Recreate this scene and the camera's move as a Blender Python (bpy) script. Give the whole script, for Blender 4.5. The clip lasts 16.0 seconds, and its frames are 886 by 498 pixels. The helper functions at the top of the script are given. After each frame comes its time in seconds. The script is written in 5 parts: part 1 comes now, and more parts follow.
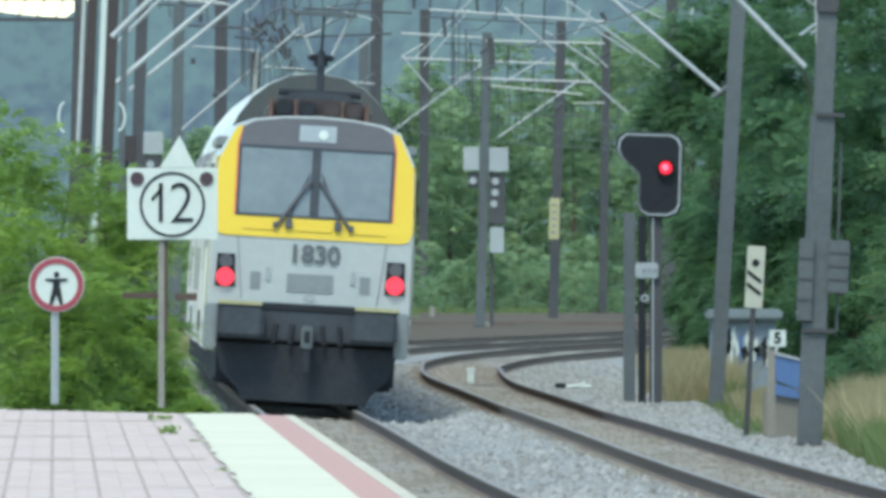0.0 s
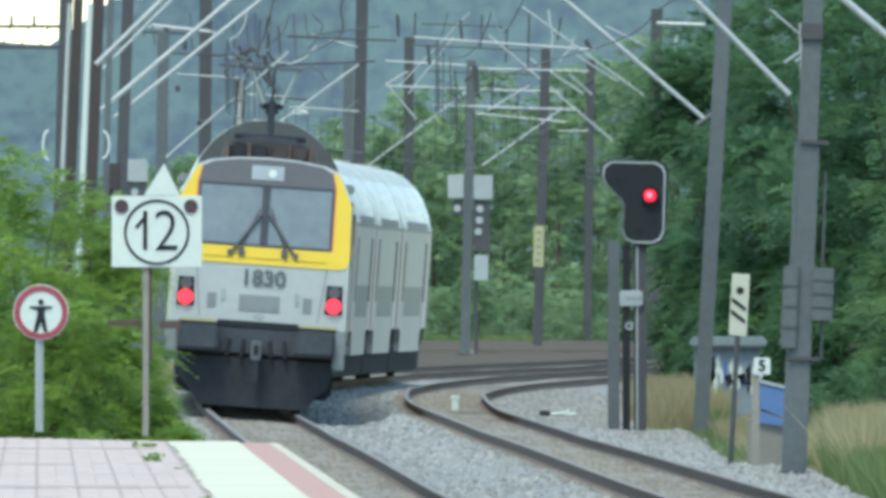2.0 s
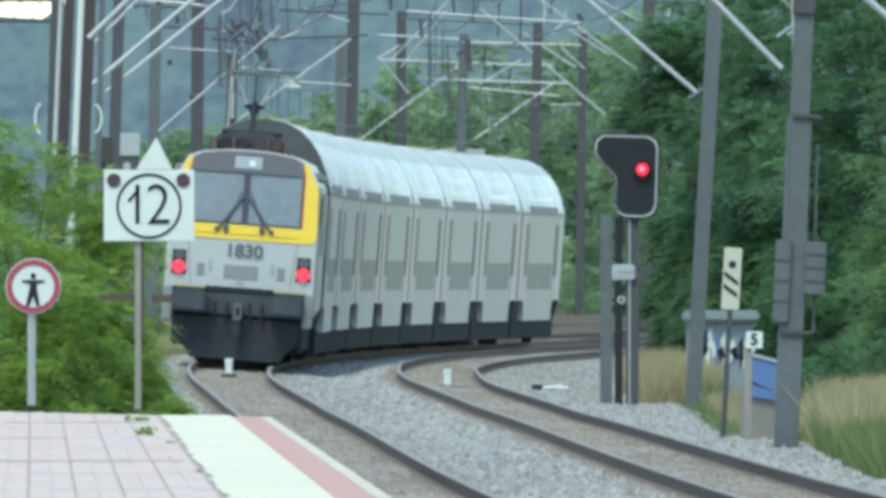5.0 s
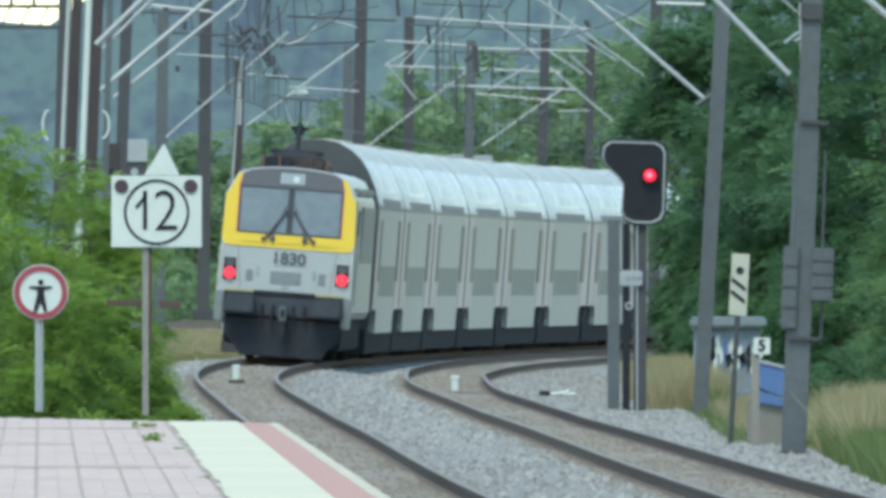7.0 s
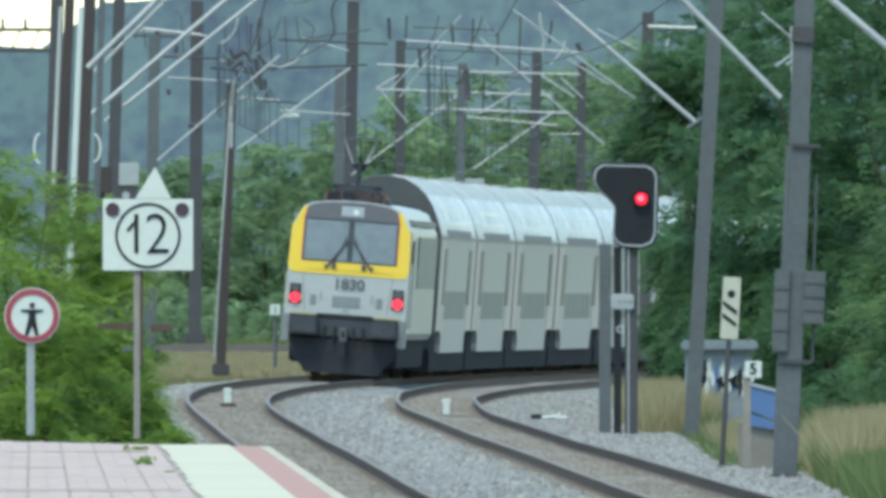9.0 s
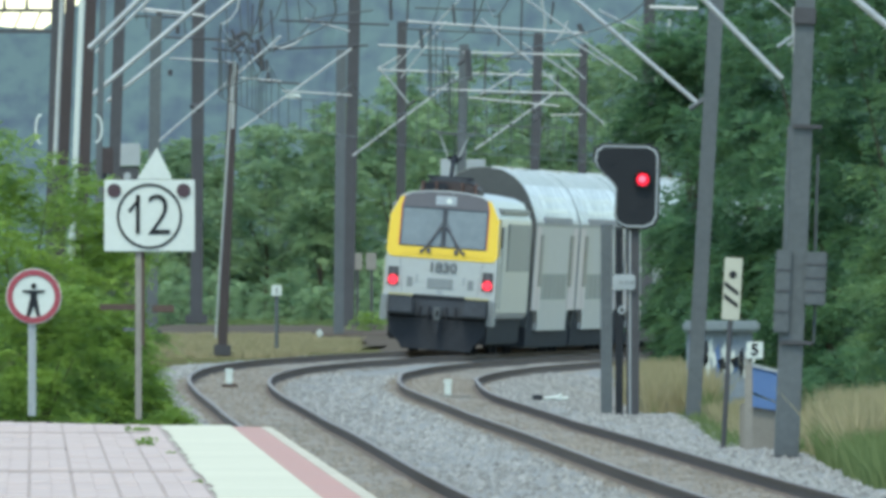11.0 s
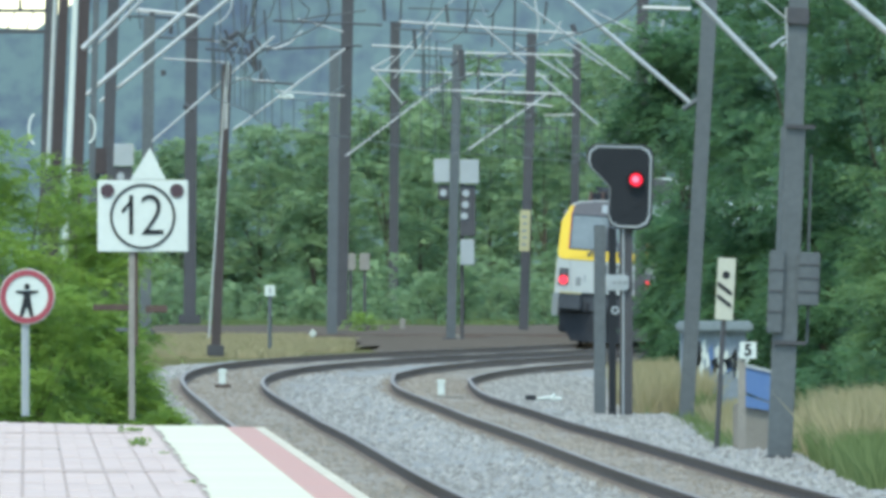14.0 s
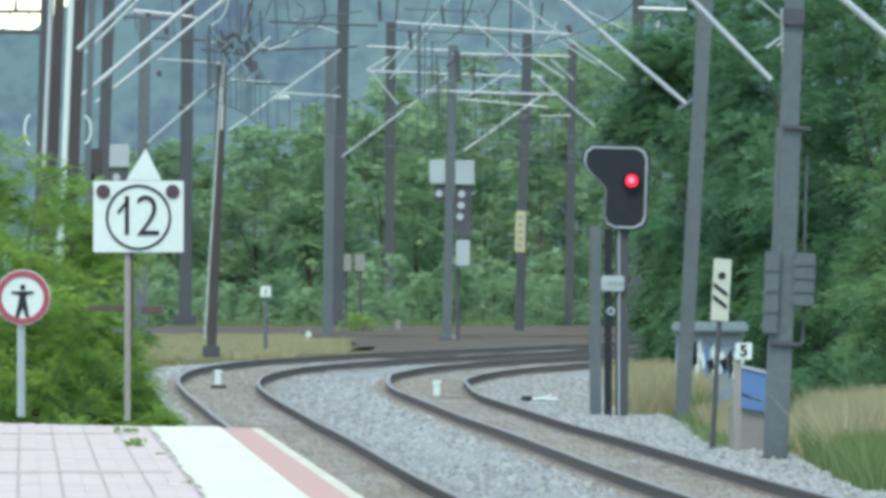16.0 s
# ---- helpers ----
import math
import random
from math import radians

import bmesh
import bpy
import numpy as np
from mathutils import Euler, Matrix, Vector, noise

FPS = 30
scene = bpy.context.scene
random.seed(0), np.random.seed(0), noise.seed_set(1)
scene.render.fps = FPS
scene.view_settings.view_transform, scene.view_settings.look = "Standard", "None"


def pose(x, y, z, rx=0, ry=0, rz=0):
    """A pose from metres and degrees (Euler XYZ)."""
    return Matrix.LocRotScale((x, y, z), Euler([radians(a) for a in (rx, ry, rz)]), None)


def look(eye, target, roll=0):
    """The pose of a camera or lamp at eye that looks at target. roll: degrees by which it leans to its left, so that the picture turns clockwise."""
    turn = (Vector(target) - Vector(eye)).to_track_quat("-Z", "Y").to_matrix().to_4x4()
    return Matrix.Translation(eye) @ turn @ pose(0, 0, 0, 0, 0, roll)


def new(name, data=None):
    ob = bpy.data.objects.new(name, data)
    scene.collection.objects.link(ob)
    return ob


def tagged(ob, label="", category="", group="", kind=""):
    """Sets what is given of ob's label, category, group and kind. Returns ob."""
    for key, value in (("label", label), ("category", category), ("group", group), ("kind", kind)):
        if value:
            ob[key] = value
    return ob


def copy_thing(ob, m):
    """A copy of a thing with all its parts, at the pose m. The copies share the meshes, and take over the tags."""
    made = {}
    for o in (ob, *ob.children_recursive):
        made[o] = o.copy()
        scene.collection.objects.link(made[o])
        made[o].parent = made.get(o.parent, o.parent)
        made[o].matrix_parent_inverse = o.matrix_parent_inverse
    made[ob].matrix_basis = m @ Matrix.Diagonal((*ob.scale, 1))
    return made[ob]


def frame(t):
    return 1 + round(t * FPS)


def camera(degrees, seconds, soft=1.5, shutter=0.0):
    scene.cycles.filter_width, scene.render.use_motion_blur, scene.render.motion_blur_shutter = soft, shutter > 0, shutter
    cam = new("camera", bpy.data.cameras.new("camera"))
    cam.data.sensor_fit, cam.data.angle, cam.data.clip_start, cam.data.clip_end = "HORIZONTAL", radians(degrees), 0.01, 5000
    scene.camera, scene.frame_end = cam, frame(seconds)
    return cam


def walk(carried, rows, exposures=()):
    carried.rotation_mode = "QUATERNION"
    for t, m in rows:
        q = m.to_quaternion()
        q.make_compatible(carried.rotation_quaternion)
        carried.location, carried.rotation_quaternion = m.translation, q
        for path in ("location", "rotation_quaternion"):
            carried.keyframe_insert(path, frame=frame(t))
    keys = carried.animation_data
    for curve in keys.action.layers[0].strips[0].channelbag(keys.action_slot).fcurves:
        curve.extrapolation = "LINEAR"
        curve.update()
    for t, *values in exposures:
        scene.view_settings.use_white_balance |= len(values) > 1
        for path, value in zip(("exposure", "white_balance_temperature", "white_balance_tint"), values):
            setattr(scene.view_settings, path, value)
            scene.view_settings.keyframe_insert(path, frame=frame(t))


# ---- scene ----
# A telephoto view along a double-track railway: eye 2.2 m above the rails, looking along +y.
cam = camera(1.6042, 16.0, soft=3.9)
LENS_H = 2.2
SWAY = [  # seconds, turn to the left, upward tilt (degrees)
    (0.0, 0.0614, 0.0136), (0.5, 0.0527, 0.0261), (1.0, 0.0238, 0.0536), (1.5, 0.0293, 0.0732), (2.0, 0.0331, 0.0637),
    (2.5, 0.0081, 0.0371), (3.0, -0.0185, 0.0371), (3.5, -0.0185, 0.0317), (4.0, 0.0159, 0.0175), (4.2, 0.0254, 0.023),
    (6.3, 0.0062, 0.0025), (6.5, 0.0141, 0.0118), (7.0, 0.0328, 0.0274), (7.5, 0.0109, 0.0634), (8.0, -0.0172, 0.0979),
    (8.5, -0.0125, 0.0979), (9.0, 0.0172, 0.0697), (9.5, 0.0391, 0.0431), (10.0, 0.0172, 0.0337), (12.5, 0.0251, 0.051),
    (13.0, 0.0078, 0.0681), (13.5, -0.0047, 0.051), (14.0, 0.0078, 0.0353), (14.5, 0.0125, 0.0368), (15.0, 0.0172, 0.0149),
    (15.5, 0.0062, 0.0259), (16.0, 0.0, 0.0368)]
walk(cam, [(t, pose(0, 0, LENS_H, 90 + tilt, 0, turn)) for t, turn, tilt in SWAY], exposures=[(0, 1.34, 6650, -6), (4.2, 1.40, 6650, -6), (6.5, 1.21, 6650, -6), (10.2, 1.19, 6650, -6), (12.5, 1.35, 6600, -6), (14, 1.46, 6550, -6), (16, 1.48, 6550, -6)])

# ---- light: bright, hazy, thinly clouded summer day ----
SUN_ELEV, SUN_AZ = 60.0, 197.0
world = bpy.data.worlds.new("sky")
world.use_nodes = True
scene.world = world
wn = world.node_tree
sky = wn.nodes.new("ShaderNodeTexSky")
sky.sky_type = "NISHITA"
sky.sun_disc = False
sky.sun_elevation, sky.sun_rotation = radians(SUN_ELEV), radians(SUN_AZ)
sky.dust_density = 0.5
sky.air_density = 1.0
wn.links.new(sky.outputs[0], wn.nodes["Background"].inputs[0])
wn.nodes["Background"].inputs[1].default_value = 0.15
sun = new("sun", bpy.data.lights.new("sun", "SUN"))
sun.data.energy, sun.data.angle, sun.data.color = 1.4, radians(18), (1.0, 0.96, 0.9)
az, el = radians(SUN_AZ), radians(SUN_ELEV)
sun.matrix_world = look((0, 0, 0), (-math.sin(az) * math.cos(el), -math.cos(az) * math.cos(el), -math.sin(el)))


# ---- materials ----
def mat(name, col, rough=0.7, metal=0.0, var=0.25, scale=3.0, fine=25.0, bump=0.0, tint=None, island=0.0, stretch=(1, 1, 1), spec=0.5):
    """Principled surface with colour variation at two scales, fine relief, and a random share per island."""
    m = bpy.data.materials.new(name)
    m.use_nodes = True
    nt = m.node_tree
    b = nt.nodes["Principled BSDF"]
    b.inputs["Roughness"].default_value, b.inputs["Metallic"].default_value = rough, metal
    b.inputs["Specular IOR Level"].default_value = spec
    tint = tint or tuple(c * 0.55 for c in col)
    tc = nt.nodes.new("ShaderNodeTexCoord")
    mp = nt.nodes.new("ShaderNodeMapping")
    mp.inputs["Scale"].default_value = stretch
    nt.links.new(tc.outputs["Object"], mp.inputs[0])
    big, small = nt.nodes.new("ShaderNodeTexNoise"), nt.nodes.new("ShaderNodeTexNoise")
    big.inputs["Scale"].default_value, small.inputs["Scale"].default_value = scale, fine
    big.inputs["Detail"].default_value, small.inputs["Detail"].default_value = 4, 3
    for n in (big, small):
        nt.links.new(mp.outputs[0], n.inputs["Vector"])
    add = nt.nodes.new("ShaderNodeMath")
    add.operation = "ADD"
    nt.links.new(big.outputs["Fac"], add.inputs[0])
    nt.links.new(small.outputs["Fac"], add.inputs[1])
    last = add
    if island:
        geo = nt.nodes.new("ShaderNodeNewGeometry")
        mul = nt.nodes.new("ShaderNodeMath")
        mul.operation = "MULTIPLY_ADD"
        nt.links.new(geo.outputs["Random Per Island"], mul.inputs[0])
        mul.inputs[1].default_value = island
        nt.links.new(add.outputs[0], mul.inputs[2])
        last = mul
    mr = nt.nodes.new("ShaderNodeMapRange")
    mr.inputs["From Min"].default_value, mr.inputs["From Max"].default_value = 0.65, 1.4 + island
    mr.inputs["To Max"].default_value = var * 2
    nt.links.new(last.outputs[0], mr.inputs["Value"])
    mix = nt.nodes.new("ShaderNodeMix")
    mix.data_type = "RGBA"
    mix.inputs["A"].default_value, mix.inputs["B"].default_value = (*col, 1), (*tint, 1)
    nt.links.new(mr.outputs[0], mix.inputs["Factor"])
    nt.links.new(mix.outputs["Result"], b.inputs["Base Color"])
    if bump:
        bp = nt.nodes.new("ShaderNodeBump")
        bp.inputs["Strength"].default_value, bp.inputs["Distance"].default_value = bump, 0.02
        nt.links.new(small.outputs["Fac"], bp.inputs["Height"])
        nt.links.new(bp.outputs[0], b.inputs["Normal"])
    return m


def leafy(name, col, tint):
    # Strong mottling from col to tint paints lit tips and shaded depths of foliage.
    m = mat(name, col, 0.55, 0, 0.75, 0.5, 1.6, 0, tint, island=0.2)
    b = m.node_tree.nodes["Principled BSDF"]
    b.inputs["Specular IOR Level"].default_value = 0.25
    nt = m.node_tree
    tr = nt.nodes.new("ShaderNodeBsdfTranslucent")
    blend = nt.nodes.new("ShaderNodeMixShader")
    blend.inputs[0].default_value = 0.5
    src = b.inputs["Base Color"].links[0].from_socket
    nt.links.new(src, tr.inputs["Color"])
    nt.links.new(b.outputs[0], blend.inputs[1])
    nt.links.new(tr.outputs[0], blend.inputs[2])
    nt.links.new(blend.outputs[0], nt.nodes["Material Output"].inputs["Surface"])
    return m


def glow(name, col, strength):
    """A lit lens: dark glass that gives off its own light."""
    m = bpy.data.materials.new(name)
    m.use_nodes = True
    b = m.node_tree.nodes["Principled BSDF"]
    b.inputs["Base Color"].default_value = (0.03, 0.005, 0.007, 1)
    b.inputs["Roughness"].default_value, b.inputs["Specular IOR Level"].default_value = 0.5, 0.1
    b.inputs["Emission Color"].default_value = (*col, 1)
    b.inputs["Emission Strength"].default_value = strength
    return m


M = dict(
    ballast=mat("ballast_stone", (0.236, 0.232, 0.220), 0.9, 0, 0.45, 0.35, 9.0, 0.8, (0.141, 0.137, 0.129), island=0.6),
    dirty=mat("dirty_ballast", (0.245, 0.216, 0.180), 0.95, 0, 0.4, 0.3, 9.0, 0.8, (0.124, 0.108, 0.087), island=0.6),
    stone=mat("loose_stone", (0.34, 0.33, 0.31), 0.9, 0, 0.5, 0.5, 12, 0, (0.100, 0.095, 0.087), island=1.6),
    dirtystone=mat("dusty_stone", (0.29, 0.258, 0.217), 0.95, 0, 0.5, 0.5, 12, 0, (0.12, 0.10, 0.08), island=1.4, spec=0.1),
    yard=mat("brown_gravel", (0.125, 0.108, 0.095), 1.0, 0, 0.6, 0.25, 7.0, 0.8, (0.075, 0.066, 0.052), island=0.6, spec=0.0),
    rail=mat("rusty_rail", (0.138, 0.111, 0.098), 0.9, 0, 0.4, 2.0, 40, 0.2, (0.085, 0.064, 0.056), spec=0.05),
    railweb=mat("dusty_rail_web", (0.165, 0.132, 0.115), 0.9, 0, 0.4, 1.0, 30, 0.2, (0.11, 0.088, 0.076), spec=0.05),
    railtop=mat("worn_rail_head", (0.22, 0.185, 0.165), 0.6, 0.2, 0.3, 2.0, 40, spec=0.3),
    sleeper=mat("concrete_sleeper", (0.199, 0.183, 0.158), 0.9, 0, 0.4, 2.0, 30, 0.3),
    soil=mat("grassy_soil", (0.135, 0.122, 0.066), 1.0, 0, 0.5, 0.15, 4.0, 0.5, (0.075, 0.083, 0.033), spec=0.0),
    drygrass=leafy("dry_grass", (0.42, 0.34, 0.21), (0.28, 0.25, 0.13)),
    greengrass=leafy("green_grass", (0.19, 0.225, 0.085), (0.11, 0.15, 0.055)),
    leaf_bush=leafy("bush_leaf", (0.30, 0.42, 0.085), (0.15, 0.24, 0.055)),
    # Far foliage is paled and blued to carry the haze of distance.
    leaf_far=leafy("haze_paled_far_leaf", (0.29, 0.39, 0.19), (0.18, 0.27, 0.145)),
    leaf_dark=leafy("dark_leaf", (0.165, 0.285, 0.115), (0.07, 0.14, 0.075)),
    leaf_mid=leafy("light_leaf", (0.22, 0.33, 0.125), (0.10, 0.18, 0.085)),
    bark=mat("bark", (0.091, 0.071, 0.050), 0.95, 0, 0.5, 2, 20, 0.6),
    paver=mat("pale_paver", (0.455, 0.37, 0.345), 0.95, 0, 0.35, 0.4, 12, 0.2, (0.37, 0.30, 0.28), island=0.5, spec=0.08),
    joint=mat("paver_joint", (0.395, 0.325, 0.30), 0.95, 0, 0.3, 2, 20, spec=0.05),
    white_strip=mat("white_platform_paint", (0.53, 0.505, 0.40), 0.9, 0, 0.4, 0.35, 6, 0.1, (0.455, 0.435, 0.35), spec=0.05),
    red_strip=mat("red_platform_paint", (0.40, 0.205, 0.17), 0.85, 0, 0.35, 0.6, 10, 0.1, (0.332, 0.224, 0.195)),
    coping=mat("concrete_coping", (0.52, 0.475, 0.39), 0.95, 0, 0.35, 0.8, 14, 0.3, spec=0.05),
    galv=mat("galvanised_steel", (0.104, 0.115, 0.122), 0.65, 0.3, 0.35, 1.0, 12, 0.05),
    bright=mat("bright_galvanised_tube", (0.415, 0.423, 0.415), 0.45, 0.35, 0.25, 2.0, 15),
    darksteel=mat("dark_painted_steel", (0.058, 0.057, 0.063), 0.75, 0.05, 0.4, 1.0, 12),
    brownsteel=mat("brown_painted_steel", (0.050, 0.037, 0.037), 0.75, 0.1, 0.4, 1.0, 10),
    concrete=mat("weathered_concrete", (0.24, 0.222, 0.195), 0.9, 0, 0.4, 1.2, 16, 0.2),
    white=mat("white_enamel", (0.50, 0.535, 0.50), 0.5, 0, 0.12, 1.5, 20),
    cream=mat("cream_enamel", (0.41, 0.405, 0.33), 0.6, 0, 0.2, 1.5, 20),
    marker=mat("faded_yellow_board", (0.398, 0.365, 0.199), 0.7, 0, 0.35, 2.0, 15),
    black=mat("black_enamel", (0.017, 0.019, 0.023), 0.6, 0, 0.3, 2, 20, spec=0.2),
    purple=mat("dark_reflector", (0.042, 0.017, 0.029), 0.35, 0, 0.3, 2, 20),
    red=mat("red_enamel", (0.27, 0.04, 0.06), 0.5, 0, 0.2, 2, 20),
    lensgrey=mat("unlit_lens", (0.290, 0.315, 0.332), 0.2, 0, 0.2, 2, 20),
    redlamp=glow("lit_red_lamp", (1.0, 0.016, 0.055), 0.7),
    redcore=glow("lamp_filament_glow", (1.0, 0.13, 0.22), 1.0),
    redglow=glow("lit_tail_lamp", (1.0, 0.05, 0.095), 0.75),
    yellow=mat("yellow_paint", (0.58, 0.40, 0.02), 0.4, 0, 0.2, 0.8, 14, tint=(0.50, 0.33, 0.02)),
    orange=mat("orange_line", (0.515, 0.133, 0.042), 0.5, 0, 0.2, 1, 14),
    lightgrey=mat("light_grey_paint", (0.345, 0.362, 0.362), 0.4, 0, 0.3, 0.7, 9, tint=(0.28, 0.295, 0.295)),
    numbergrey=mat("number_grey", (0.11, 0.12, 0.13), 0.6, 0, 0.2, 1.0, 9, spec=0.2),
    midgrey=mat("mid_grey_paint", (0.183, 0.199, 0.207), 0.5, 0, 0.25, 0.7, 9),
    visor=mat("dark_grey_visor", (0.072, 0.069, 0.080), 0.5, 0, 0.2, 0.7, 9),
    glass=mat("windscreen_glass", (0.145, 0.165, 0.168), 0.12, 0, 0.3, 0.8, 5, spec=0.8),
    # Pale base holds part of the sky's reflection on the sloping panes.
    roofglass=mat("sky_paled_window_glass", (0.30, 0.33, 0.37), 0.3, 0, 0.4, 0.5, 5, spec=0.8),
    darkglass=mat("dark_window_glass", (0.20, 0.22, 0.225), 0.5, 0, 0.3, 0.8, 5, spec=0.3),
    doorglass=mat("door_window_glass", (0.092, 0.09, 0.10), 0.4, 0, 0.4, 0.8, 6, spec=0.3),
    under=mat("sooty_underframe", (0.036, 0.039, 0.046), 0.85, 0, 0.4, 1.5, 14, 0.2, spec=0.05),
    beam=mat("dark_buffer_beam", (0.062, 0.068, 0.079), 0.75, 0, 0.4, 1.5, 14, spec=0.1),
    coachgrey=mat("coach_side_grey", (0.45, 0.44, 0.425), 0.5, 0, 0.4, 0.6, 8, tint=(0.36, 0.355, 0.345), spec=0.2, stretch=(1, 0.3, 1)),
    coachroof=mat("coach_roof_silver", (0.82, 0.83, 0.83), 0.5, 0.1, 0.7, 0.22, 3, tint=(0.40, 0.42, 0.44), stretch=(1, 0.5, 1)),
    coachend=mat("coach_end_dark", (0.056, 0.060, 0.060), 0.7, 0, 0.3, 0.9, 9),
    rooftop=mat("coach_roof_crown", (0.40, 0.41, 0.38), 0.5, 0.1, 0.35, 0.4, 6, stretch=(1, 0.3, 1)),
    gutter=mat("purplish_gutter", (0.25, 0.242, 0.275), 0.6, 0, 0.3, 0.8, 9),
    door=mat("coach_door_pinkish", (0.59, 0.515, 0.51), 0.5, 0, 0.3, 0.6, 8, spec=0.25),
    blue=mat("blue_panel", (0.055, 0.11, 0.25), 0.5, 0, 0.3, 1.0, 12, tint=(0.08, 0.14, 0.28)),
    graffiti=mat("graffiti_wall", (0.515, 0.564, 0.598), 0.8, 0, 0.9, 1.4, 2.6, 0, (0.050, 0.075, 0.199)),
    hutroof=mat("hut_roof", (0.183, 0.216, 0.232), 0.8, 0, 0.3, 2, 12),
    hutwall=mat("hut_wall", (0.21, 0.245, 0.285), 0.85, 0, 0.4, 1.3, 8),
    # The hill's blue-grey stands for distance haze, put into the base colour.
    hill=mat("haze_painted_hill", (0.068, 0.086, 0.112), 1.0, 0, 0.8, 0.05, 0.4, 0, (0.105, 0.145, 0.145), spec=0.0, stretch=(1, 0.12, 1)),
    rust=mat("rusty_iron", (0.085, 0.055, 0.045), 0.9, 0, 0.4, 3, 20),
    wire=mat("weathered_copper_wire", (0.083, 0.091, 0.091), 0.6, 0.4, 0.3, 1, 10),
    insul=mat("brown_insulator", (0.083, 0.042, 0.033), 0.4, 0, 0.2, 3, 20),
)


# ---- mesh helpers ----
def part(name, bm, material, parent=None, label="", smooth=False):
    me = bpy.data.meshes.new(name)
    bm.normal_update()
    bm.to_mesh(me)
    bm.free()
    me.materials.append(M[material])
    if smooth:
        for p in me.polygons:
            p.use_smooth = True
    ob = new(name, me)
    if parent is not None:
        ob.parent = parent
    if label:
        ob["label"] = label
    return ob


def raw(name, verts, faces, material, parent=None):
    me = bpy.data.meshes.new(name)
    me.from_pydata(verts, [], faces)
    me.materials.append(M[material])
    me.update()
    ob = new(name, me)
    if parent is not None:
        ob.parent = parent
    return ob


def thing(name, label, category, m=None, group="", kind=""):
    ob = new(name)
    if m is not None:
        ob.matrix_basis = m
    return tagged(ob, label, category, group, kind)


def box(bm, x0, x1, y0, y1, z0, z1, bevel=0.0, m=None):
    got = bmesh.ops.create_cube(bm, size=1)["verts"]
    for v in got:
        v.co = Vector((x0 if v.co.x < 0 else x1, y0 if v.co.y < 0 else y1, z0 if v.co.z < 0 else z1))
    if bevel:
        edges = list({e for v in got for e in v.link_edges})
        got = list({v for f in bmesh.ops.bevel(bm, geom=edges, offset=bevel, segments=2, affect="EDGES")["faces"] for v in f.verts})
    if m is not None:
        bmesh.ops.transform(bm, matrix=m, verts=got)
    return bm


def boxed(*a, **k):
    return box(bmesh.new(), *a, **k)


def rod(bm, a, b, r, r2=None, n=10):
    a, b = Vector(a), Vector(b)
    d = b - a
    got = bmesh.ops.create_cone(bm, cap_ends=True, segments=n, radius1=r, radius2=r if r2 is None else r2, depth=d.length)["verts"]
    q = Vector((0, 0, 1)).rotation_difference(d).to_matrix().to_4x4()
    bmesh.ops.transform(bm, matrix=Matrix.Translation((a + b) / 2) @ q, verts=got)
    return bm


def rodded(*a, **k):
    return rod(bmesh.new(), *a, **k)


def plate(outline, y0, y1, bevel=0.0):
    """A plate from an outline in x, z, thick along y."""
    bm = bmesh.new()
    f = bm.faces.new([bm.verts.new((x, y0, z)) for x, z in outline])
    ext = bmesh.ops.extrude_face_region(bm, geom=[f])["geom"]
    for v in ext:
        if isinstance(v, bmesh.types.BMVert):
            v.co.y = y1
    bmesh.ops.recalc_face_normals(bm, faces=bm.faces)
    if bevel:
        bmesh.ops.bevel(bm, geom=[e for e in bm.edges], offset=bevel, segments=1, affect="EDGES")
    return bm


def ring(r0, r1, y0, y1, cx=0, cz=0, n=40):
    bm = bmesh.new()
    loops = []
    for r, y in ((r0, y0), (r1, y0), (r1, y1), (r0, y1)):
        loops.append([bm.verts.new((cx + r * math.cos(2 * math.pi * k / n), y, cz + r * math.sin(2 * math.pi * k / n))) for k in range(n)])
    for i in range(4):
        a, b = loops[i], loops[(i + 1) % 4]
        for k in range(n):
            bm.faces.new((a[k], a[(k + 1) % n], b[(k + 1) % n], b[k]))
    bmesh.ops.recalc_face_normals(bm, faces=bm.faces)
    return bm


def disc(r, y0, y1, cx=0, cz=0, n=32):
    return plate([(cx + r * math.cos(2 * math.pi * k / n), cz + r * math.sin(2 * math.pi * k / n)) for k in range(n)], y0, y1)


def lettering(text, size, x, y, z, material, parent, name="lettering", bold=0.0, squash=1.0, spread=1.0):
    cu = bpy.data.curves.new(name, "FONT")
    cu.body, cu.size, cu.align_x, cu.align_y, cu.extrude, cu.offset, cu.space_character = text, size, "CENTER", "CENTER", 0.004, bold, spread
    tmp = bpy.data.objects.new("tmp", cu)
    scene.collection.objects.link(tmp)
    me = bpy.data.meshes.new_from_object(tmp.evaluated_get(bpy.context.evaluated_depsgraph_get()))
    bpy.data.objects.remove(tmp)
    me.transform(pose(x, y, z, 90, 0, 0) @ Matrix.Diagonal((squash, 1, 1, 1)))
    me.materials.clear()
    me.materials.append(M[material])
    ob = new(name, me)
    ob.parent = parent
    return ob


# ---- the line of the railway ----
LINE = (-0.00019, 0.00029, 0.00538, -0.01073, -0.05354, 0.20162, 0.78918, -0.61512, -4.25752)
SPACING, CANT = 3.65, 4.2


def poly(c, q):
    v = 0.0
    for k in c:
        v = v * q + k
    return v


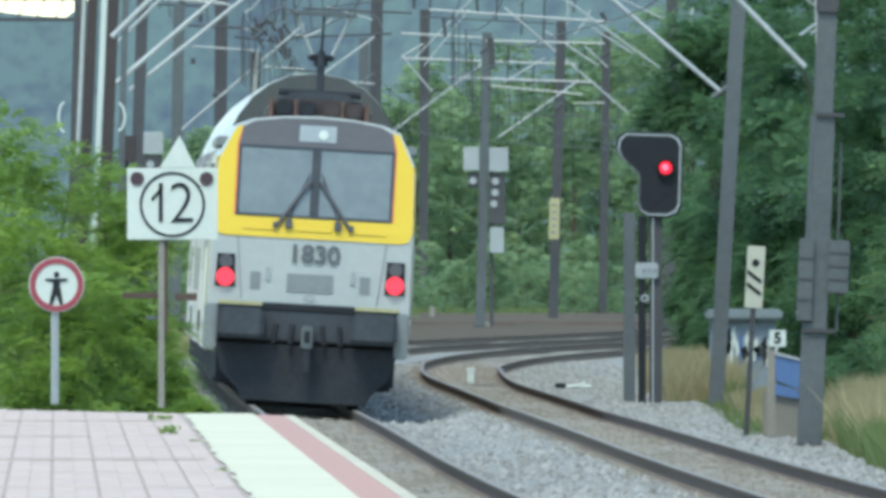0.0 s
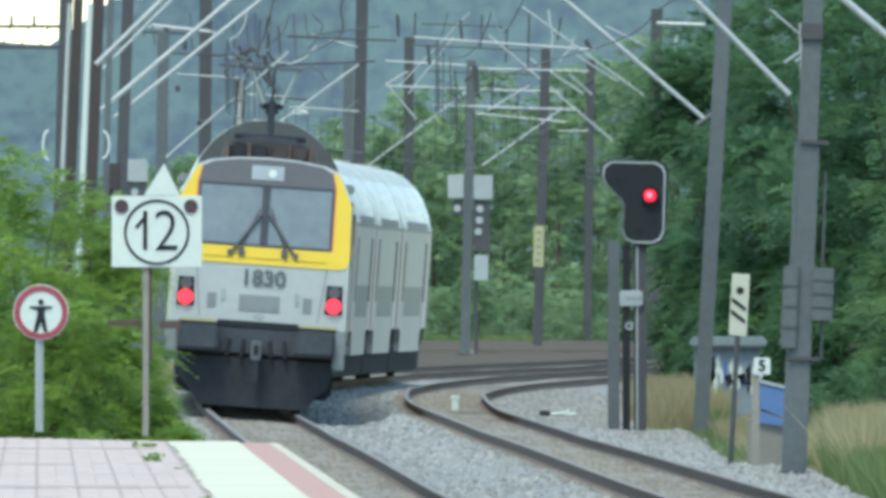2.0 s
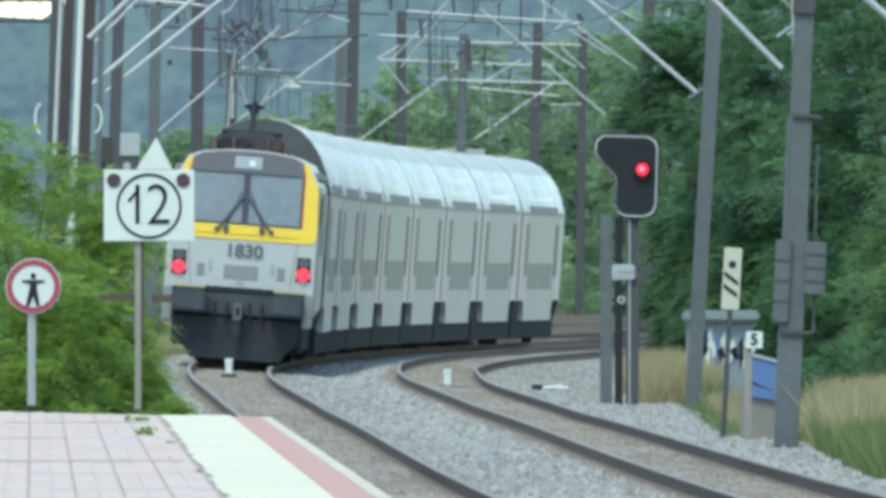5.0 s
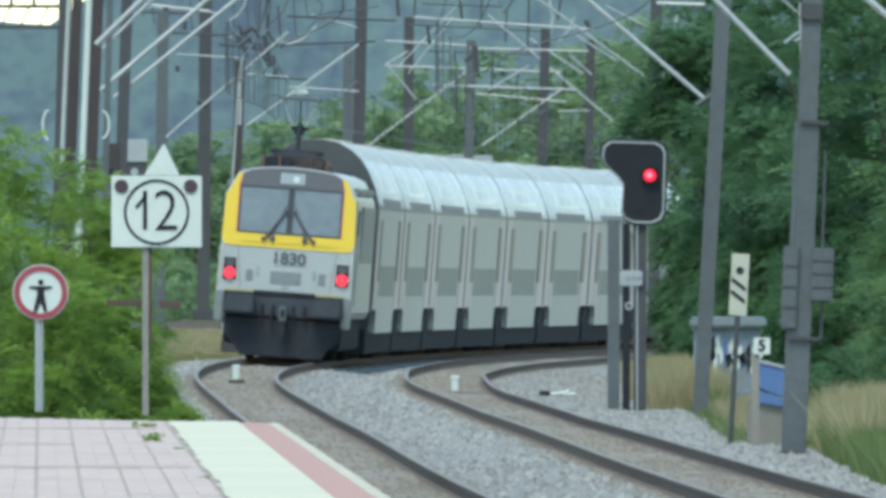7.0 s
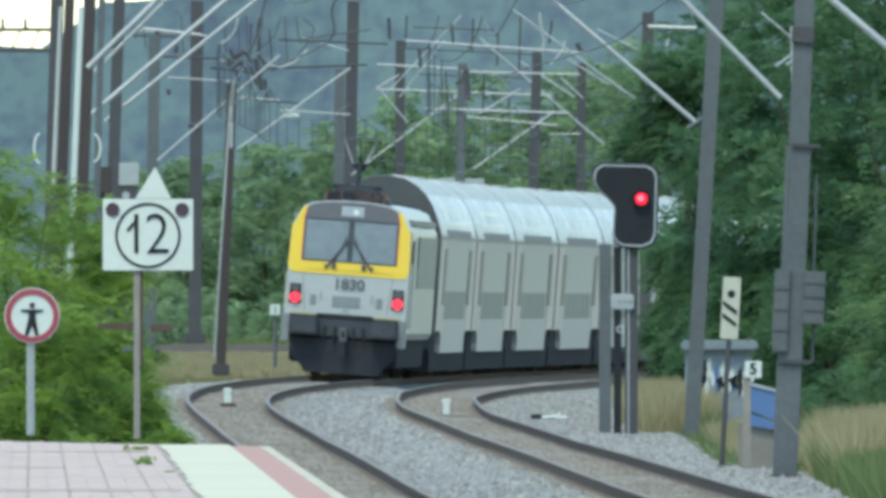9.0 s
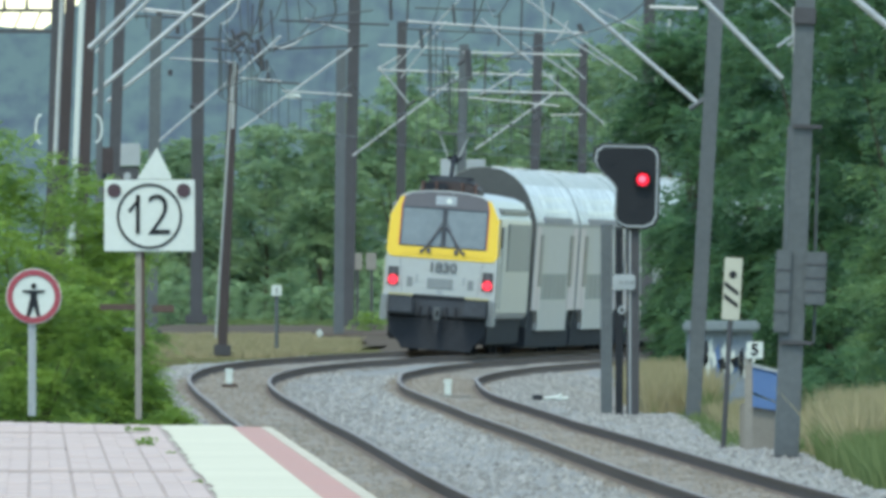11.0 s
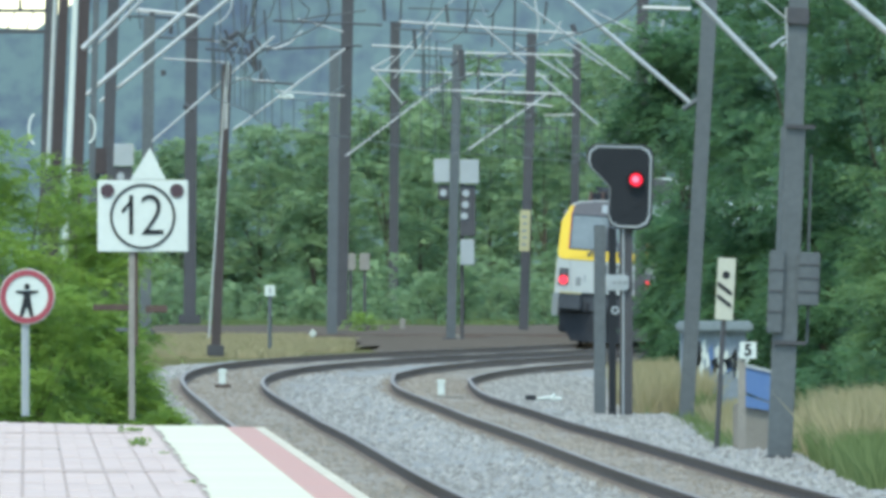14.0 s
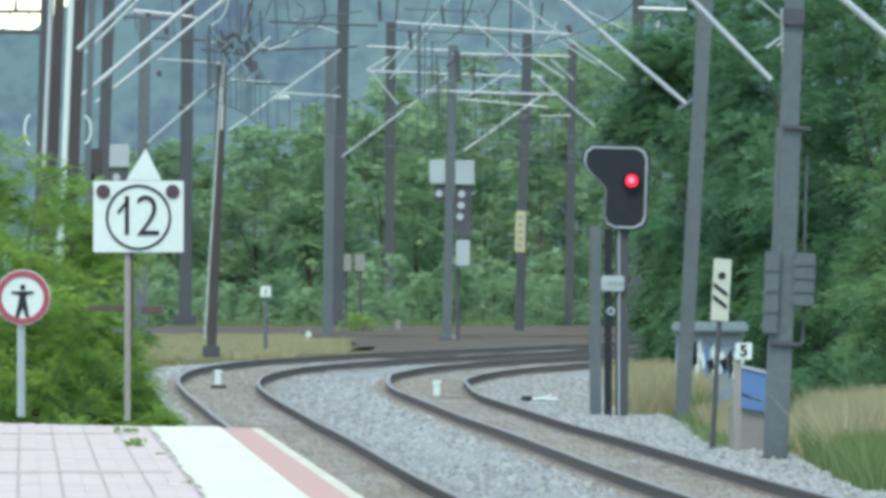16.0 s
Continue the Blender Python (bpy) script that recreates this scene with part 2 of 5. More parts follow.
def line_x(y):
    """Centre of the further-left track at the distance y: straight by the platform, then a long right-hand curve."""
    lo, hi = 310.0, 975.0
    e = min(max(y, lo), hi)
    q = (e - 600) / 100
    s = (poly(LINE, q + 0.01) - poly(LINE, q - 0.01)) / 2.0
    v = poly(LINE, q) + s * (y - e)
    if y > hi:
        v += 0.5 * 0.00045 * (y - hi) ** 2
    return v


def line_z(y):
    q = (min(max(y, 465.0), 890.0) - 600) / 100
    return poly((0.0011, 0.0034, -0.0449, 0.0182, 0.1029), q)


def cant_at(y):
    return CANT * min(max((y - 150) / 400, 0.0), 1.0)


def ease(q):
    q = min(max(q, 0.0), 1.0)
    return q * q * (3 - 2 * q)


def on_line(y, d, h):
    """The point d metres right of the track's centre and h over its rails."""
    s = (line_x(y + 1) - line_x(y - 1)) / 2
    k = min(max((d - 1.3) / (SPACING - 2.6), 0.0), 1.0)
    d, h = d + 0.4 * k * ease((y - 535) / 90), h - 0.14 * k * ease((y - 560) / 130)
    return Vector((line_x(y) + d, y - d * s, line_z(y) + h))


def bed(d, y):
    """Height of the ballast over the rails' level, d metres right of the centre of the left track."""
    t = math.tan(radians(cant_at(y)))
    for c in (0.0, SPACING):
        if abs(d - c) <= 1.3:
            return -0.17 - (d - c) * t
    prof = ((-6, -0.75), (-3.4, -0.62), (-2.1, -0.06), (-1.3, -0.17 + 1.3 * t), (1.3, -0.17 - 1.3 * t), (1.75, -0.19 - 1.3 * t), (2.05, -0.18 - 0.6 * t),
            (SPACING - 1.3, -0.17 + 1.3 * t), (SPACING + 1.3, -0.17 - 1.3 * t), (SPACING + 2.0, -0.30), (SPACING + 2.9, -0.62), (SPACING + 8, -0.70))
    for (a, za), (b, zb) in zip(prof, prof[1:]):
        if a <= d <= b:
            return za + (zb - za) * (d - a) / (b - a)
    return -0.75


def make_bed():
    ys = list(np.arange(20, 280, 4.0)) + list(np.arange(280, 760, 0.9)) + list(np.arange(760, 1500, 3.0))
    ds = list(np.arange(-5.0, SPACING + 4.6, 0.16))
    verts, faces = [], []
    rnd = np.random.RandomState(4)
    n = len(ds)
    for y in ys:
        for d in ds:
            p = on_line(y, d, bed(d, y))
            rough = 0.035 if not any(abs(abs(d - c) - 0.75) < 0.15 for c in (0, SPACING)) else 0.012
            verts.append((p.x + rnd.uniform(-0.05, 0.05), p.y, p.z + rnd.uniform(-rough, rough) + 0.03 * noise.noise((d * 0.9, y * 0.05, 0))))
    for i in range(len(ys) - 1):
        for j in range(n - 1):
            a = i * n + j
            faces.append((a, a + 1, a + n + 1, a + n))
    ob = raw("ballast_bed", verts, faces, "ballast")
    ob.data.materials.append(M["dirty"])
    k = 0
    for i in range(len(ys) - 1):
        for j in range(n - 1):
            d = ds[j]
            if any(abs(d - c) < 1.0 for c in (0, SPACING)):
                ob.data.polygons[k].material_index = 1
            k += 1
    tagged(ob, "grey crushed-stone ballast bed under two tracks", "ballast", kind="structure")


def make_rails():
    prof = ((-0.075, -0.17), (0.075, -0.17), (0.075, -0.15), (0.012, -0.13), (0.012, -0.045), (0.036, -0.035), (0.036, 0.0), (-0.036, 0.0),
            (-0.036, -0.035), (-0.012, -0.045), (-0.012, -0.13), (-0.075, -0.15))
    ys = list(np.arange(20, 1500, 5.0))
    for c, side in ((0.0, "platform"), (SPACING, "outer")):
        tr = thing("railway_track", "rusty steel rails on sleepers of the %s track" % side, "track", group="running tracks", kind="structure")
        for g in (-0.7525, 0.7525):
            verts, faces = [], []
            n = len(prof)
            for y in ys:
                t = math.tan(radians(cant_at(y)))
                for x, z in prof:
                    verts.append(on_line(y, c + g + x, z - g * t))
            for i in range(len(ys) - 1):
                for j in range(n):
                    a, b = i * n + j, i * n + (j + 1) % n
                    faces.append((a, b, b + n, a + n))
            ob = raw("rail", verts, faces, "rail", tr)
            ob.data.materials.append(M["railtop"])
            ob.data.materials.append(M["railweb"])
            for k, p in enumerate(ob.data.polygons):
                p.material_index = 1 if k % n == 6 else 0 if 4 <= k % n <= 8 else 2
        verts, faces = [], []
        for y in np.arange(270, 760, 0.6):
            t = math.tan(radians(cant_at(y)))
            base = len(verts)
            for d, dy, h in ((-1.25, -0.12, -0.24), (1.25, -0.12, -0.24), (1.25, 0.12, -0.24), (-1.25, 0.12, -0.24), (-1.25, -0.1, -0.155), (1.25, -0.1, -0.155), (1.25, 0.1, -0.155), (-1.25, 0.1, -0.155)):
                verts.append(on_line(y + dy, c + d, h - d * t))
            faces += [tuple(base + k for k in f) for f in ((4, 5, 6, 7), (0, 1, 5, 4), (1, 2, 6, 5), (2, 3, 7, 6), (3, 0, 4, 7))]
        tagged(raw("sleepers", verts, faces, "sleeper", tr), kind="stuff")


make_bed()
make_rails()


def make_stones(name, label, material, seed, count, inner, smallest, largest):
    """Loose stones that stand proud of the ballast, between the rails (inner) or beside them."""
    rnd = np.random.RandomState(seed)
    verts, faces = [], []
    for k in range(count):
        y = 290 + 420 * rnd.rand() ** 1.15
        d = rnd.uniform(-3.2, SPACING + 4.4)
        if inner:
            d = (0.0, SPACING)[k % 2] + rnd.uniform(-1.05, 1.05)
        elif k > count * 0.78:
            y, d = rnd.uniform(540, 760), rnd.uniform(SPACING + 1.0, SPACING + 4.5)
        if any(abs(abs(d - c) - 0.75) < 0.12 for c in (0, SPACING)):
            continue
        if not inner and any(abs(d - c) < 1.0 for c in (0, SPACING)):
            continue
        p = on_line(y, d, bed(d, y) + 0.01)
        r = rnd.uniform(smallest, largest)
        base = len(verts)
        for q in ((1, 0, 0), (0, 1, 0), (-1, 0, 0), (0, -1, 0), (0, 0, 1)):
            verts.append((p.x + r * q[0] * rnd.uniform(0.6, 1.3), p.y + r * q[1], p.z + r * q[2] * rnd.uniform(0.5, 1.1)))
        faces += [(base + a, base + b, base + 4) for a, b in ((0, 1), (1, 2), (2, 3), (3, 0))]
    tagged(raw(name, verts, faces, material), label, "stones", kind="stuff")


make_stones("loose_stones", "loose grey ballast stones beside the rails", "stone", 12, 46000, False, 0.025, 0.068)
make_stones("dusty_stones", "brownish dusty ballast stones between the rails", "dirtystone", 13, 16000, True, 0.02, 0.05)


def ground_z(x, y):
    d = x - line_x(min(y, 1200)) if y < 1200 else x
    z = -0.66
    if y > 850:
        z += min((y - 850) / 200, 1.0) * 0.75
    if d > 8 and y < 850:
        z += min((d - 8) / 10, 1) * 0.3
    return z


def make_ground():
    ys = [-300, -50, 100, 200, 250, 300, 330, 360, 400] + list(range(420, 1200, 12)) + [1250, 1400, 1700, 2200, 3000, 4600]
    verts, faces = [], []
    xs = [-1200, -500, -200, -90, -50, -30, -20, -14, -11, -9, -7, -5, -3.5, -2, -0.5, 1, 2.5, 4, 5.5, 7, 8.5, 10, 12, 15, 20, 30, 50, 90, 200, 500, 1200]
    for y in ys:
        for x in xs:
            verts.append((x, y, ground_z(x, y) + 0.06 * noise.noise((x * 0.3, y * 0.05, 1)) - (0.25 if -4 < x - line_x(min(max(y, 0), 1300)) < 7 and y < 1300 else 0)))
    n = len(xs)
    for i in range(len(ys) - 1):
        for j in range(n - 1):
            a = i * n + j
            faces.append((a, a + 1, a + n + 1, a + n))
    tagged(raw("ground", verts, faces, "soil"), "rough grassy soil beside the railway", "ground", kind="structure")


make_ground()


# ---- the platform ----
def edge_x(y):
    return -0.49 - (y - 199) * 0.01331


PLAT_Z = 0.76


def make_platform():
    pf = thing("platform", "station platform of pale pavers with white and red edge strips", "platform", kind="structure")

    def end_y(d):
        return 287.0 + 4.6 * d

    def strip(name, d0, d1, z0, z1, material, y_near=-20.0):
        bm = bmesh.new()
        pts = [(edge_x(y_near) - d0, y_near), (edge_x(end_y(d0)) - d0, end_y(d0)), (edge_x(end_y(d1)) - d1, end_y(d1)), (edge_x(y_near) - d1, y_near)]
        lo = [bm.verts.new((x, y, z0)) for x, y in pts]
        hi = [bm.verts.new((x, y, z1)) for x, y in pts]
        bm.faces.new(hi)
        for k in range(4):
            bm.faces.new((lo[k], lo[(k + 1) % 4], hi[(k + 1) % 4], hi[k]))
        bmesh.ops.recalc_face_normals(bm, faces=bm.faces)
        return part(name, bm, material, pf)

    strip("coping", 0.0, 0.09, -0.9, PLAT_Z, "coping")
    strip("red_strip", 0.09, 0.35, -0.9, PLAT_Z - 0.003, "red_strip")
    rag = random.Random(3)
    bm = bmesh.new()
    last = None
    y = -20.0
    while y < end_y(0.9):
        d = 1.0 + rag.uniform(-0.045, 0.02) if y > 150 else 1.0
        now = [bm.verts.new((edge_x(y) - q, y, PLAT_Z + 0.002)) for q in (0.35, d)]
        if last:
            bm.faces.new((last[0], now[0], now[1], last[1]))
        last = now
        y += 1.3 if y > 150 else 10.0
    part("white_strip", bm, "white_strip", pf)
    for y, d0, d1 in ((277.0, 1.15, 2.6), (224.0, 1.1, 4.5), (252.0, 1.9, 4.5)):
        part("expansion_joint", boxed(edge_x(y) - d1, edge_x(y) - d0, y - 0.5, y + 0.5, PLAT_Z - 0.01, PLAT_Z + 0.007), "joint", pf)
    strip("white_base", 0.35, 0.92, -0.9, PLAT_Z - 0.004, "white_strip")
    strip("joint_bed", 0.92, 6.2, -0.9, PLAT_Z - 0.007, "joint")
    # slabs laid in courses: the nearest are pieces of their own on one mesh
    w, l = 0.145, 1.6
    rnd = random.Random(8)
    me = None
    verts, faces, made = [], [], 0
    shape = ((0, 0, -0.03), (w - 0.007, 0, -0.03), (w - 0.007, l - 0.10, -0.03), (0, l - 0.10, -0.03), (0.004, 0.02, 0), (w - 0.010, 0.02, 0), (w - 0.010, l - 0.12, 0), (0.004, l - 0.12, 0))
    quads = ((4, 5, 6, 7), (0, 1, 5, 4), (1, 2, 6, 5), (2, 3, 7, 6), (3, 0, 4, 7))
    skew = math.degrees(math.atan(0.01331))
    for row in range(90):
        y = 176.0 + row * l
        for k in range(34):
            d = 1.025 + (k + 1) * w
            if y + 1.5 * l > end_y(d - w) - 0.3:
                continue
            m = pose(edge_x(y) - d, y + (k % 2) * l / 2, PLAT_Z + rnd.uniform(-0.004, 0.004) - (0.012 if row % 9 == 4 else 0), 0, 0, skew)
            if made < 300:
                if me is None:
                    me = bpy.data.meshes.new("slab")
                    me.from_pydata(shape, [], quads)
                    me.materials.append(M["paver"])
                ob = new("slab", me)
                ob.parent, ob.matrix_basis = pf, m
                made += 1
            else:
                base = len(verts)
                verts += [m @ Vector(p) for p in shape]
                faces += [tuple(base + q for q in f) for f in quads]
    tagged(raw("further_slabs", verts, faces, "paver", pf), kind="stuff")


make_platform()


# ---- backdrop: wooded hills with the haze painted into their colour ----
def make_hill():
    verts, faces = [], []
    xs = list(np.linspace(-260, 260, 131))
    for k, x in enumerate(xs):
        top = 33.0 + 1.2 * noise.noise((x * 0.05, 3, 0)) + 0.9 * noise.noise((x * 0.26, 7, 0)) + 5.5 * min(max((x + 52) / 8, 0), 1) + 14 * min(max((x + 27) / 18, 0), 1)
        verts += [(x, 3800, -3), (x, 3900, top * 0.5), (x, 4000, top), (x, 4300, top - 8)]
    for k in range(len(xs) - 1):
        for j in range(3):
            a = k * 4 + j
            faces.append((a, a + 4, a + 5, a + 1))
    tagged(raw("backdrop", verts, faces, "hill"), "distant wooded hillside with blue haze painted into its colour", "hill", kind="structure")


make_hill()


# ---- the train ----
def loft(sections, cap=True):
    bm = bmesh.new()
    rings = [[bm.verts.new(p) for p in s] for s in sections]
    n = len(rings[0])
    for a, b in zip(rings, rings[1:]):
        for k in range(n):
            bm.faces.new((a[k], a[(k + 1) % n], b[(k + 1) % n], b[k]))
    if cap:
        # close the ends with level strips from side to side
        for ends in (rings[0], rings[-1]):
            k = 0
            while k + 1 < n - 1 - k - 1:
                bm.faces.new((ends[k], ends[k + 1], ends[n - 2 - k], ends[n - 1 - k]))
                k += 1
            if n - 1 - k - k == 2:
                bm.faces.new((ends[k], ends[k + 1], ends[n - 1 - k]))
    bmesh.ops.recalc_face_normals(bm, faces=bm.faces)
    return bm


def mirrored(half):
    """A closed outline from its right half, bottom to top."""
    return list(half) + [(-x, z) for x, z in reversed(half) if x > 0.001]


def bogie(parent, y, wheelbase, axles=2):
    b = part("bogie", boxed(-1.15, 1.15, y - wheelbase / 2 - 0.5, y + wheelbase / 2 + 0.5, 0.35, 0.72, 0.05), "under", parent)
    for k in range(axles):
        wy = y - wheelbase / 2 + k * wheelbase / (axles - 1)
        for s in (-1, 1):
            bm = rodded((s * 0.69, wy, 0.56), (s * 0.82, wy, 0.56), 0.56, n=20)
            part("wheel", bm, "under", b)
        part("axle", rodded((-0.8, wy, 0.56), (0.8, wy, 0.56), 0.09), "under", b)
    for s in (-1, 1):
        part("side_frame", boxed(s * 1.1 - 0.12, s * 1.1 + 0.12, y - wheelbase / 2 - 0.4, y + wheelbase / 2 + 0.4, 0.5, 0.85, 0.04), "under", b)
    return b


def make_loco():
    lo = thing("locomotive", "light grey electric locomotive with yellow cab and lit red tail lamps", "locomotive")
    side = ((1.40, 1.0), (1.49, 1.15), (1.49, 1.6), (1.48, 2.5), (1.46, 3.45), (1.44, 3.62), (1.20, 4.08), (0.95, 4.18), (0.5, 4.24), (0.0, 4.26))

    def sec(y, lean, shrink):
        return [(x * shrink, y + lean * max(0, z - 2.5), z) for x, z in mirrored(side)]
    part("body", loft([sec(0.10, 0.22, 0.982), sec(0.75, 0.12, 1.0), sec(20.3, 0, 1.0), sec(20.9, 0, 0.96)]), "lightgrey", lo)

    def face(z):
        return 0.10 + 0.22 * max(0, z - 2.5)

    def on_face(name, outline, material, proud, parent=lo, thick=0.03, label=""):
        bm = bmesh.new()
        a = [bm.verts.new((x, face(z) - proud, z)) for x, z in outline]
        b = [bm.verts.new((x, face(z) - proud + thick + 0.02, z)) for x, z in outline]
        bm.faces.new(a)
        n = len(a)
        for k in range(n):
            bm.faces.new((a[k], a[(k + 1) % n], b[(k + 1) % n], b[k]))
        bmesh.ops.recalc_face_normals(bm, faces=bm.faces)
        return part(name, bm, material, parent, label)
    # yellow surround in four pieces round the windscreen, with the dark visor above it
    on_face("yellow_sill", [(-1.452, 2.60), (-1.40, 2.49), (-1.28, 2.46), (1.28, 2.46), (1.40, 2.49), (1.452, 2.60), (1.452, 2.76), (-1.452, 2.76)], "yellow", 0.015)
    for s in (-1, 1):
        o = [(s * 1.165, 2.76), (s * 1.452, 2.76), (s * 1.428, 3.55), (s * 1.20, 4.03), (s * 1.10, 4.08), (s * 1.16, 3.82)]
        on_face("yellow_pillar", o if s > 0 else o[::-1], "yellow", 0.015)
        o2 = [(s * 1.135, 2.77), (s * 1.168, 2.77), (s * 1.168, 3.82), (s * 1.10, 4.06), (s * 1.07, 4.06), (s * 1.135, 3.82)]
        on_face("orange_line", o2 if s > 0 else o2[::-1], "orange", 0.02)
    vis = on_face("visor", [(-1.14, 3.80), (1.14, 3.80), (1.09, 4.06), (0.92, 4.15), (0.5, 4.21), (0, 4.225), (-0.5, 4.21), (-0.92, 4.15), (-1.09, 4.06)], "visor", 0.022, label="dark grey visor over the windscreen")
    on_face("display_box", [(-0.27, 3.88), (0.27, 3.88), (0.27, 4.12), (-0.27, 4.12)], "lensgrey", 0.035, vis)
    on_face("top_lamp", [(0.08 + 0.07 * math.cos(k * 0.5236), 3.99 + 0.07 * math.sin(k * 0.5236)) for k in range(12)], "white", 0.05, vis)
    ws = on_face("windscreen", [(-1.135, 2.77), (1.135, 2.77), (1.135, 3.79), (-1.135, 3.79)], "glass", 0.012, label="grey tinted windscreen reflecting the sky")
    for x0, x1, z0, z1 in ((-1.14, 1.14, 2.765, 2.80), (-1.14, 1.14, 3.77, 3.80), (-1.14, -1.10, 2.80, 3.77), (1.10, 1.14, 2.80, 3.77), (-0.065, 0.065, 2.80, 3.77)):
        on_face("window_frame", [(x0, z0), (x1, z0), (x1, z1), (x0, z1)], "beam", 0.03, ws)
    for s in (-1, 1):
        w = part("wiper", rodded((s * 0.07, face(3.28) - 0.07, 3.30), (s * 0.52, face(2.7) - 0.07, 2.66), 0.026, n=6), "visor", lo)
        part("wiper_arm", rodded((s * 0.09, face(3.4) - 0.06, 3.42), (s * 0.36, face(2.85) - 0.06, 2.74), 0.012, n=6), "visor", w)
        part("wiper_pivot", boxed(s * 0.36 - 0.05, s * 0.36 + 0.05, face(2.7) - 0.1, face(2.7), 2.60, 2.74, 0.01), "visor", w)
        part("wiper_pivot", boxed(s * 0.55 - 0.04, s * 0.55 + 0.04, face(2.7) - 0.1, face(2.7), 2.60, 2.69, 0.01), "visor", w)
        # pale bevel outside the yellow and the shut line of the nose
        bm = bmesh.new()
        q = [bm.verts.new(p) for p in ((s * 1.44, face(2.62) + 0.0, 2.62), (s * 1.499, 0.78, 2.62), (s * 1.464, 0.92, 3.62), (s * 1.418, face(3.6) + 0.0, 3.60))]
        bm.faces.new(q[::s])
        bmesh.ops.solidify(bm, geom=bm.faces[:], thickness=0.012)
        part("yellow_corner", bm, "yellow", lo, "yellow wrap round the cab corner")
        part("cab_slot", boxed(s * 1.497 - 0.012, s * 1.497 + 0.012, 1.1, 1.55, 2.85, 3.4, 0.004), "black", lo)
        # lamp cluster: dark housing, upper white lens, lit red lens
        h = on_face("lamp_housing", [(s * 1.24 - 0.15, 1.71), (s * 1.24 + 0.15, 1.71), (s * 1.24 + 0.13, 2.19), (s * 1.24 - 0.13, 2.19)], "black", 0.02, label="black tail lamp housing")
        part("red_lens", disc(0.13, face(2) - 0.07, face(2) - 0.01, s * 1.24, 1.85), "redglow", h, "lit red tail lamp")
        part("white_lens", disc(0.10, face(2) - 0.05, face(2) - 0.01, s * 1.24, 2.08), "visor", h)
        on_face("grille", [(s * 0.80 - 0.075, 1.70), (s * 0.80 + 0.075, 1.70), (s * 0.80 + 0.075, 1.95), (s * 0.80 - 0.075, 1.95)], "midgrey", 0.012)
        on_face("socket", [(s * 0.62 - 0.03, 1.84), (s * 0.62 + 0.03, 1.84), (s * 0.62 + 0.03, 2.02), (s * 0.62 - 0.03, 2.02)], "lensgrey", 0.03)
        on_face("panel_seam", [(s * 0.98, 1.55), (s * 0.998, 1.55), (s * 1.098, 2.46), (s * 1.08, 2.46)][::s], "midgrey", 0.008)
        on_face("yellow_step", [(s * 1.0 - 0.32, 1.46), (s * 1.0 + 0.32, 1.46), (s * 1.0 + 0.32, 1.51), (s * 1.0 - 0.32, 1.51)], "marker", 0.14)
        part("buffer", boxed(s * 0.97 - 0.33, s * 0.97 + 0.33, -0.45, 0.15, 0.98, 1.42, 0.05), "beam", lo, "dark rectangular buffer")
        part("corner_step", boxed(s * 1.40 - 0.12, s * 1.40 + 0.08, -0.02, 0.9, 0.78, 1.45, 0.03), "midgrey", lo)
        part("handrail", rodded((s * 1.50, 0.5, 1.3), (s * 1.50, 0.5, 2.45), 0.015, n=6), "cream", lo)
        part("cab_door", boxed(s * 1.49 - 0.02, s * 1.49 + 0.02, 2.2, 3.1, 1.25, 3.4, 0.01), "lightgrey", lo)
        part("side_grille", boxed(s * 1.487 - 0.02, s * 1.487 + 0.02, 5.5, 19.6, 2.25, 3.5, 0.01), "midgrey", lo)
        part("roof_step", boxed(s * 1.33 - 0.14, s * 1.33 + 0.14, 2.0, 18.5, 3.75, 3.9, 0.03), "midgrey", lo)
    on_face("centre_grille", [(-0.34, 1.68), (0.34, 1.68), (0.34, 1.95), (-0.34, 1.95)], "midgrey", 0.015)
    on_face("emblem", [(0.10 * math.cos(k * 0.5236), 1.60 + 0.055 * math.sin(k * 0.5236)) for k in range(12)], "lensgrey", 0.012)
    lettering("1830", 0.365, 0.04, face(2.2) - 0.03, 2.23, "numbergrey", lo, "fleet_number", 0.009, 1.04)
    for x in (-0.75, 0.0, 0.78):
        on_face("yellow_lip", [(x - 0.27, 2.57), (x + 0.27, 2.57), (x + 0.27, 2.62), (x - 0.27, 2.62)], "yellow", 0.03)
    part("beam", boxed(-1.36, 1.36, 0.02, 0.6, 0.95, 1.46, 0.03), "beam", lo)
    part("coupler_gap", boxed(-0.68, 0.68, 0.0, 0.1, 1.40, 1.51, 0.01), "black", lo)
    hk = part("draw_hook", boxed(-0.085, 0.085, -0.32, 0.05, 0.86, 1.2, 0.02), "galv", lo, "grey steel draw hook")
    part("hook_eye", boxed(-0.04, 0.04, -0.34, -0.3, 0.95, 1.12, 0.01), "black", hk)
    part("coupling_link", boxed(-0.06, 0.06, -0.3, -0.2, 0.5, 0.86, 0.02), "under", lo)
    for s in (-1, 1):
        for x in (0.22, 0.46):
            part("brake_hose", rodded((s * x, 0.0, 1.2), (s * (x + 0.03), -0.04, 0.92), 0.035, n=8), "under", lo)
    part("snowplough", plate([(-1.34, 0.90), (1.34, 0.90), (1.24, 0.48), (0.98, 0.22), (0.90, 0.07), (-0.90, 0.07), (-0.98, 0.22), (-1.24, 0.48)], 0.05, 0.2, 0.01), "under", lo)
    part("underframe", boxed(-1.3, 1.3, 0.3, 20.6, 0.3, 1.15, 0.05), "under", lo)
    bogie(lo, 4.2, 3.0)
    bogie(lo, 16.7, 3.0)
